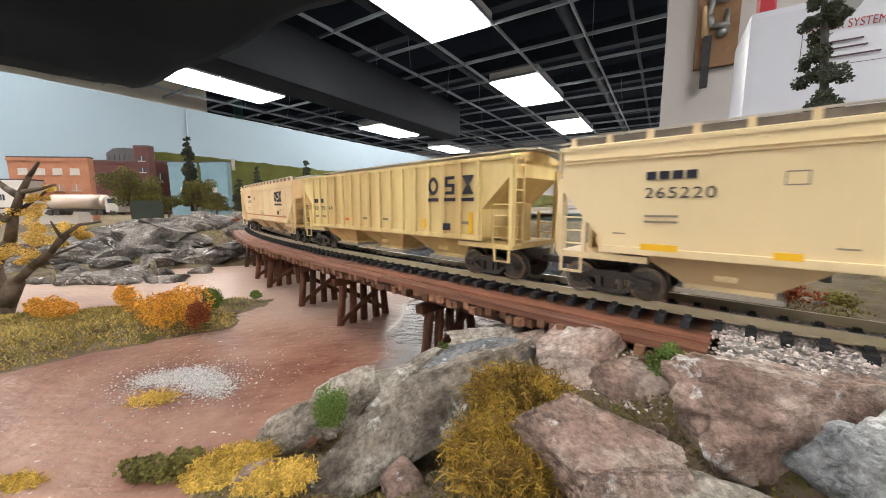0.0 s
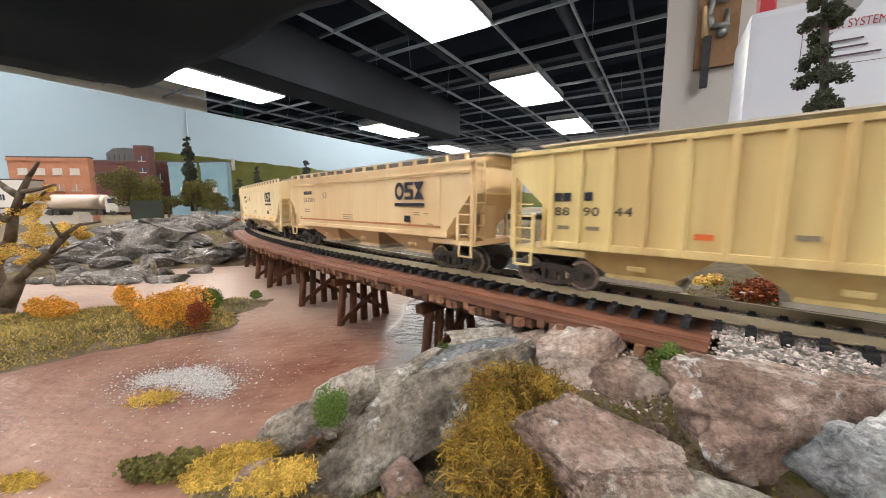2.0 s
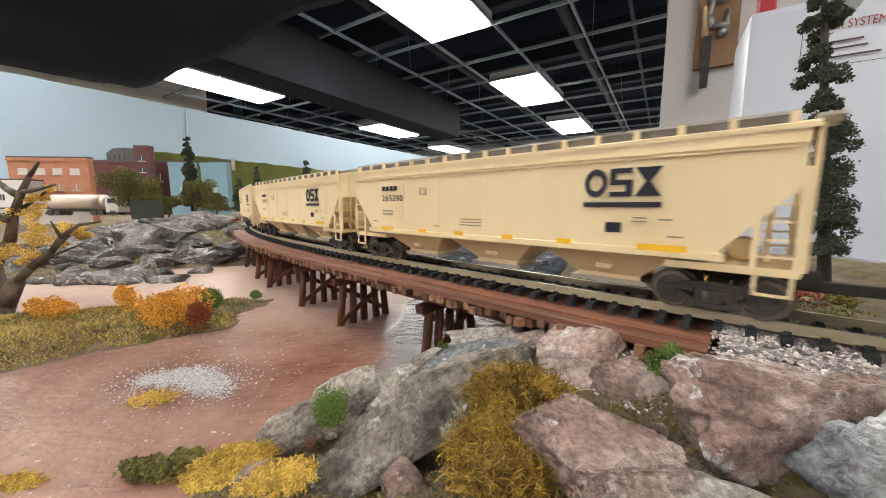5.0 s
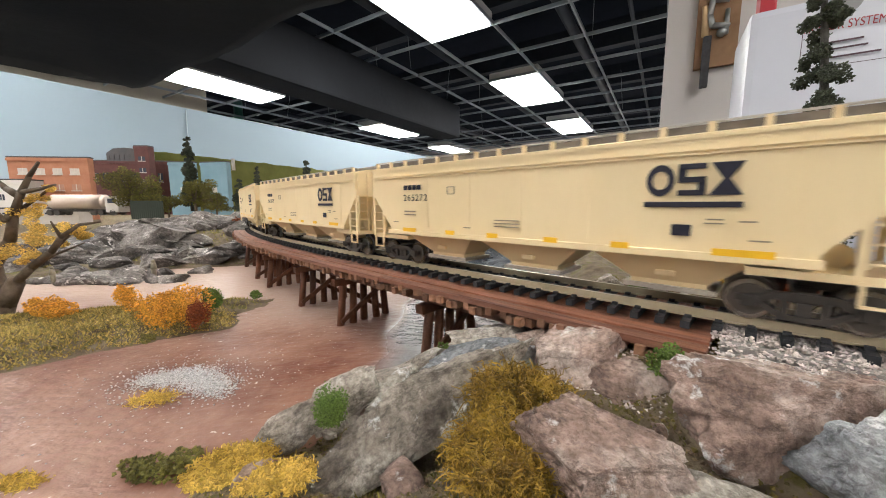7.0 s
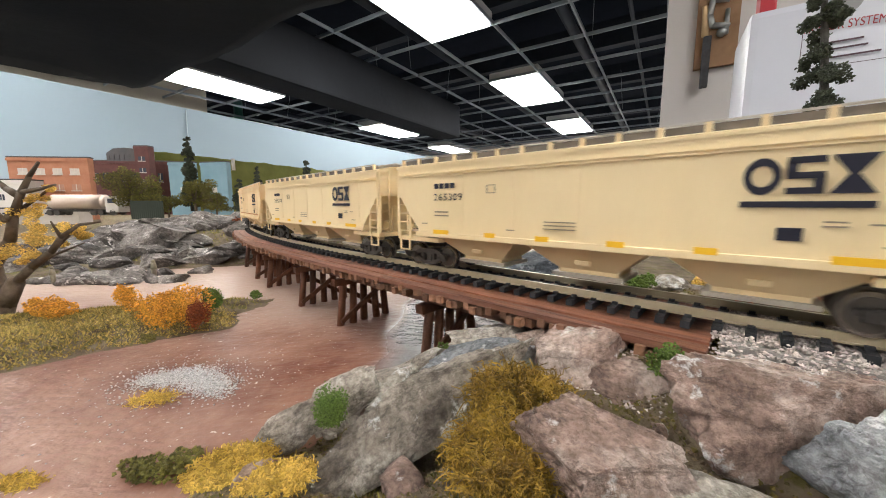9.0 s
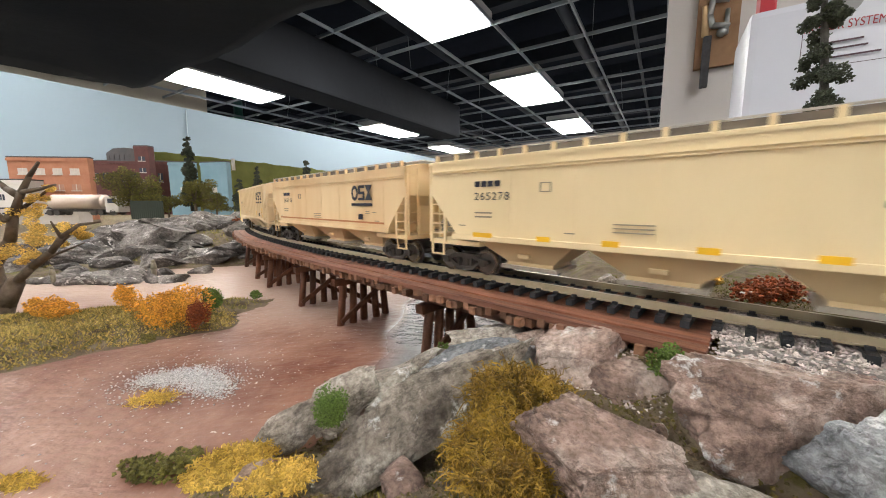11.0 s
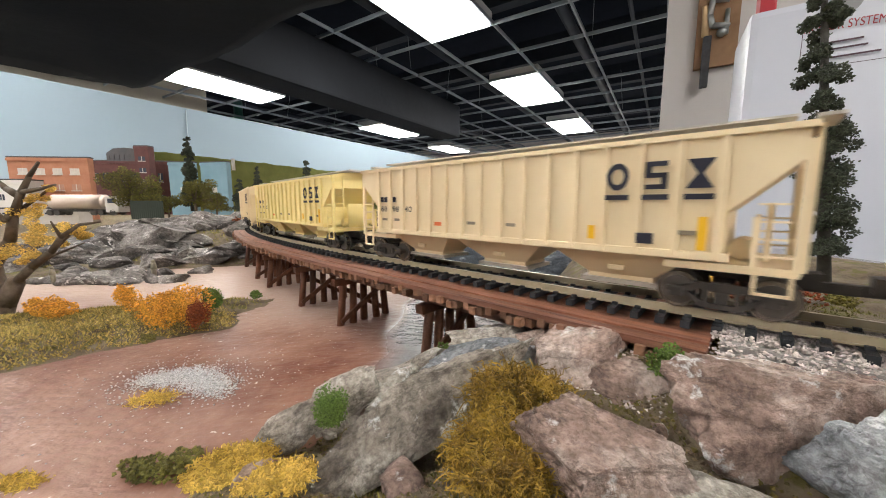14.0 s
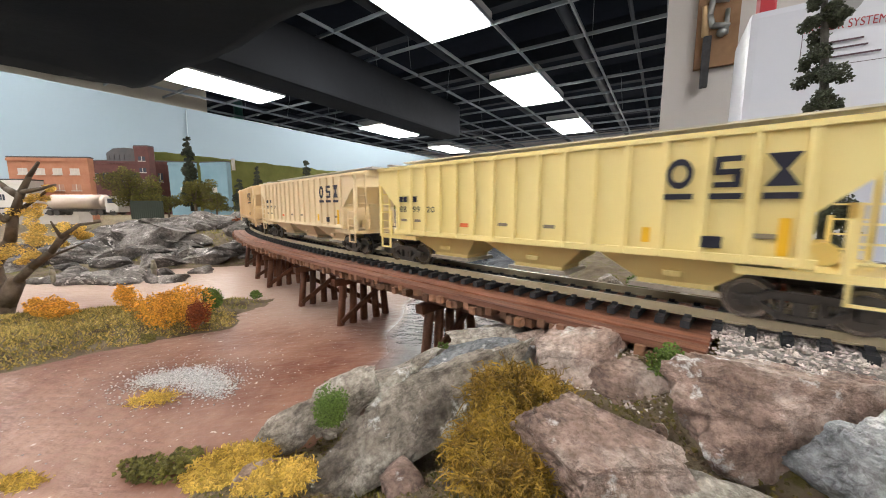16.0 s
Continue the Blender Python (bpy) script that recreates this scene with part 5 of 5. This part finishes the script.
def build_town():
    house("brick_factory", -1.2227, 1.1000, 1.2725, 0.2289, 0.02, 0.1717, 5, M_BRICK, 4, 3, M_PANE, "orange brick factory with three rows of windows")
    house("red_warehouse", -1.2076, 1.3600, 1.2704, 0.3052, 0.02, 0.1946, 5, M_DARKBRICK, 8, 2, M_DARKPANE, "long dark red brick warehouse behind the trees")
    house("brick_tower", -1.0996, 1.3000, 1.2717, 0.0486, 0.03, 0.2389, 5, M_DARKBRICK, 1, 5, M_DARKPANE, "narrow dark brick tower of the warehouse")
    b = empty("monitor_roof", "dark barrel-roofed loft on top of the warehouse", "building", "buildings of the model town", m=pose(-1.2237, 1.3700, 1.4564, 0, 0, 5))
    bm = bmesh.new()
    w, h = 0.1292, 0.0601
    pts = [(-w / 2, -0.004), (-w / 2, h * 0.65), (-w * 0.3, h * 0.95), (0, h), (w * 0.3, h * 0.95), (w / 2, h * 0.65), (w / 2, -0.004)]
    prism(bm, pts, 0, 0.02)
    part("shell", bm, M_ROOFDARK, b)
    for i in range(7):
        part("glazing_bar", boxbm(-w * 0.42 + i * w * 0.14, -0.001, h * 0.32, 0.0012, 0.003, h * 0.5), M_ROOFDARK, b)
    house("blue_shed", -0.9444, 1.2800, 1.2680, 0.0874, 0.02, 0.1831, 5, M_BLUEWALL, 1, 1, M_PANE, "pale blue sided shed", win=(0.2, 0.1))
    house("blue_shed", -0.8672, 1.3400, 1.2665, 0.1177, 0.02, 0.1917, -12, M_BLUEWALL, 1, 1, M_PANE, "pale blue sided shed", win=(0.2, 0.1))
    ch = empty("vent_stack", "grey vent stack on the shed roof", "vent stack", m=pose(-0.7904, 1.3400, 1.4488))
    part("pipe", tubebm((0, 0, -0.02), (0, 0, 0.022), 0.006, n=12), M_CONC, ch, smooth=True)
    house("white_shed", -1.2324, 1.0000, 1.2782, 0.0911, 0.05, 0.0911, 5, M_WHITEPL, 2, 1, M_DARKPANE, "low white shed beside the brick factory", win=(0.3, 0.2))
    house("loading_dock", -1.1025, 0.9400, 1.2674, 0.2293, 0.04, 0.0214, 3, M_CONC, 5, 1, M_DARKPANE, "long low pale loading dock", win=(0.5, 0.4))
    # tank trailer with a white cab
    t = empty("tank_truck", "cream tank trailer with a white cab on the far road", "tank truck", m=pose(-0.8897, 0.8600, 1.2743, 0, 0, 3))
    L, r = 0.1398, 0.0182
    bm = bmesh.new()
    for a, c, r0, r1 in ((-L / 2, -L / 2 + r * 0.6, r * 0.5, r), (-L / 2 + r * 0.6, L / 2 - r * 0.6, r, r), (L / 2 - r * 0.6, L / 2, r, r * 0.5)):
        tube(bm, (a, 0, r * 1.75), (c, 0, r * 1.75), r0, r1, n=24)
    part("tank", bm, M_TANKPINK, t, smooth=True)
    part("chassis", boxbm(0, 0, r * 0.62, L * 0.95, r * 1.2, r * 0.3), M_TRUCK, t)
    for x in (-0.42, -0.3, 0.3, 0.42, 0.62):
        for sy in (-1, 1):
            part("wheel", tubebm((x * L, sy * r * 0.55, r * 0.36), (x * L, sy * r * 0.9, r * 0.36), r * 0.38, n=16), M_TRUCK, t)
    part("cab", boxbm(L * 0.62, 0, r * 1.45, L * 0.22, r * 1.8, r * 2.1, bevel=r * 0.12), M_WHITEPL, t)
    part("windscreen", boxbm(L * 0.62, -r * 0.91, r * 1.9, L * 0.12, r * 0.04, r * 0.6), M_DARKPANE, t)
    # dark board fence
    f = empty("board_fence", "dark green board fence under the trees", "fence", m=pose(-0.6428, 0.7600, 1.2724, 0, 0, 2))
    w = 0.0692
    for i in range(16):
        part("board", boxbm(-w / 2 + (i + 0.5) * w / 16, 0, 0.016, w / 18, 0.0015, 0.040 + random.uniform(-0.001, 0.001)), mat("fence_green", (0.03, 0.04, 0.03), 0.8) if i == 0 else bpy.data.materials["fence_green"], f)
    # painted hills low on the backdrop, a thin cut-out
    bm = bmesh.new()
    top = []
    for i in range(110):
        u = 0.73 + i * 0.020 * (1 + i * 0.025)
        zt = 0.262 + 0.010 * noise.noise((u * 9, 0, 0)) + 0.007 * noise.noise((u * 34, 0, 2)) - 0.008 * (u - 0.6)
        top.append((u, zt))
    va = [bm.verts.new((-2.138, u, EYE + zt)) for u, zt in top]
    vb = [bm.verts.new((-2.138, u, EYE - 0.05)) for u, zt in top]
    for i in range(109):
        bm.faces.new((va[i], va[i + 1], vb[i + 1], vb[i]))
    bmesh.ops.solidify(bm, geom=bm.faces, thickness=0.004)
    ob = part("painted_hills", bm, M_HILL)
    ob.matrix_basis = room_pose(0, 0, 0)
    tagged(ob, "row of green wooded hills painted on the backdrop", kind="structure")
    # two tiny fishing figures, plain
    for m_, s in ((pose(-0.2974, 0.3520, 1.2250), 0.019), (pose(-0.3830, 0.3350, 1.2241), 0.016)):
        bm = bmesh.new()
        tube(bm, (0, 0, 0), (0, 0, s * 0.55), s * 0.10, s * 0.14, n=10)
        tube(bm, (0, 0, s * 0.5), (0, 0, s * 0.85), s * 0.16, s * 0.10, n=10)
        bmesh.ops.create_icosphere(bm, subdivisions=2, radius=s * 0.10, matrix=Matrix.Translation((0, 0, s * 0.92)))
        ob = part("figurine", bm, mat("figurine_paint", (0.16, 0.14, 0.10), 0.8, col2=(0.26, 0.23, 0.17), scale=300), smooth=True)
        ob.matrix_basis = m_
        tagged(ob, "tiny plain khaki figurine standing at the shore", "figurine", "figurines at the shore")


build_town()

# ---- refrigerator and wall things ----


def build_fridge():
    f = empty("refrigerator", "white enamelled refrigerator with a paper notice on its side", "refrigerator", m=room_pose(0, 0, 0))
    part("body", boxbm(0.129 + 0.40, 1.013 + 0.10, 0.86, 0.80, 0.20, 1.68, bevel=0.014), M_FRIDGE, f, smooth=False)
    part("foot", boxbm(0.56, 1.113, 0.010, 0.7, 0.16, 0.02), M_TRUCK, f)
    # notice lettering and rule lines on the near face
    def on(u, v, z):
        return v, u - 0.0035, z
    a, b = on(1.0130, 0.2128, 1.6349), on(1.0130, 0.3228, 1.6299)
    words("notice_heading", "HONOR SYSTEM", 0.022, M_RED, pose(a[0], a[1], a[2] + 0.002, 90, 2.5, 0), f, depth=0.0003, width=b[0] - a[0])
    for (p, q) in ((on(1.0130, 0.2311, 1.6116), on(1.0130, 0.2973, 1.6126)), (on(1.0130, 0.2402, 1.5991), on(1.0130, 0.3037, 1.5992)), (on(1.0130, 0.2334, 1.5869), on(1.0130, 0.3217, 1.5813))):
        part("notice_line", boxbm((p[0] + q[0]) / 2, p[1], (p[2] + q[2]) / 2, q[0] - p[0], 0.0006, 0.0032), M_LINE, f)
    p, q = on(1.0130, 0.2124, 1.5686), on(1.0130, 0.2043, 1.6644)
    e = on(1.0130, 0.3309, 1.5537)
    part("notice_rule", boxbm(p[0], p[1], (p[2] + q[2]) / 2, 0.0010, 0.0006, q[2] - p[2]), M_LINE, f)
    part("notice_rule", boxbm((p[0] + e[0] + 0.05) / 2, p[1], p[2], e[0] + 0.05 - p[0], 0.0006, 0.0010), M_LINE, f)
    mg = on(1.0130, 0.2678, 1.6820)
    part("magnet", tubebm((mg[0], mg[1] - 0.004, mg[2]), (mg[0], mg[1] + 0.004, mg[2]), 0.022, n=24), mat("grey_magnet", (0.2, 0.2, 0.2), 0.5), f)
    # red box on top
    r = part("storage_tin", boxbm(0.164, 1.09, 1.75, 0.028, 0.05, 0.10, bevel=0.003), mat("red_tin", (0.35, 0.02, 0.03), 0.35))
    r.matrix_basis = room_pose(0, 0, 0)
    tagged(r, "red storage tin on the refrigerator", "tin")


build_fridge()


def build_wall_things():
    U = 1.436
    b = empty("tool_board", "brown wooden board screwed to the wall", "board", m=room_pose(0, 0, 0))
    p, q = (1.4300, 0.0511, 1.7269), (1.4300, 0.1576, 1.9547)
    part("panel", boxbm((p[1] + q[1]) / 2, U - 0.006, (p[2] + q[2]) / 2, q[1] - p[1], 0.014, q[2] - p[2], bevel=0.002), mat("board_wood", (0.17, 0.085, 0.035), 0.6, col2=(0.27, 0.15, 0.07), scale=14, bump=0.0006, bscale=60), b)
    # brush with a wooden handle and black blade
    k = empty("bench_brush", "black bench brush with a wooden handle hanging on the wall", "brush", m=room_pose(0, 0, 0))
    h0, h1 = (1.4200, 0.0739, 1.8199), (1.4200, 0.0687, 1.9065)
    bm = tubebm((h0[1], U - 0.022, h0[2]), (h1[1], U - 0.022, h1[2]), 0.0095, 0.0075, n=14)
    part("handle", bm, mat("handle_wood", (0.42, 0.28, 0.14), 0.5, col2=(0.5, 0.36, 0.2), scale=30), k, smooth=True)
    c0, c1 = (1.4200, 0.0698, 1.6657), (1.4200, 0.0911, 1.8158)
    part("bristles", boxbm((c0[1] + c1[1]) / 2, U - 0.024, (c0[2] + c1[2]) / 2, c1[1] - c0[1], 0.022, c1[2] - c0[2], bevel=0.004), mat("black_bristle", (0.02, 0.02, 0.022), 0.8, col2=(0.045, 0.045, 0.05), scale=80), k)
    # cast clamp
    c = empty("clamp", "grey cast metal clamp hanging on the board", "clamp", m=room_pose(0, 0, 0))
    pts = [(1.4200, 0.1284, 1.9120), (1.4200, 0.0871, 1.9206), (1.4200, 0.0822, 1.8768), (1.4200, 0.0902, 1.8454), (1.4200, 0.1263, 1.8396)]
    bm = bmesh.new()
    limb(bm, [(v, U - 0.024, z) for _, v, z in pts], 0.0085, 0.0085)
    M_CAST = mat("cast_metal", (0.30, 0.32, 0.32), 0.35, metal=0.7, col2=(0.42, 0.44, 0.43), scale=40)
    part("frame", bm, M_CAST, c, smooth=True)
    s0, s1 = (1.4200, 0.1256, 1.8140), (1.4200, 0.1253, 1.8844)
    part("screw", tubebm((s0[1], U - 0.024, s0[2]), (s1[1], U - 0.024, s1[2]), 0.006, n=12), M_CAST, c, smooth=True)
    t0 = (1.4200, 0.1143, 1.8200)
    bm = bmesh.new()
    bmesh.ops.create_icosphere(bm, subdivisions=2, radius=0.013, matrix=Matrix.Translation((t0[1], U - 0.026, t0[2])))
    part("swivel_pad", bm, M_CAST, c, smooth=True)


build_wall_things()


def build_bench():
    """Table under the scenery."""
    t = empty("layout_table", "dark framed table carrying the scenery", "table", kind="structure")
    for u, v, su, sv in ((-0.52, -0.75, 1.76, 2.7), (0.57, -1.07, 0.42, 2.06), (2.6, -1.45, 3.6, 1.3)):
        o = part("table_top", boxbm(v, u, EYE - 0.15, sv, su, 0.10), M_FASCIA, t)
        o.matrix_basis = room_pose(0, 0, 0)
        for a in (-0.46, 0.46):
            for b in (-0.46, 0.46):
                o = part("leg", boxbm(v + a * sv, u + b * su, (EYE - 0.20) / 2, 0.07, 0.07, EYE - 0.20), M_FASCIA, t)
                o.matrix_basis = room_pose(0, 0, 0)


build_bench()
motions()
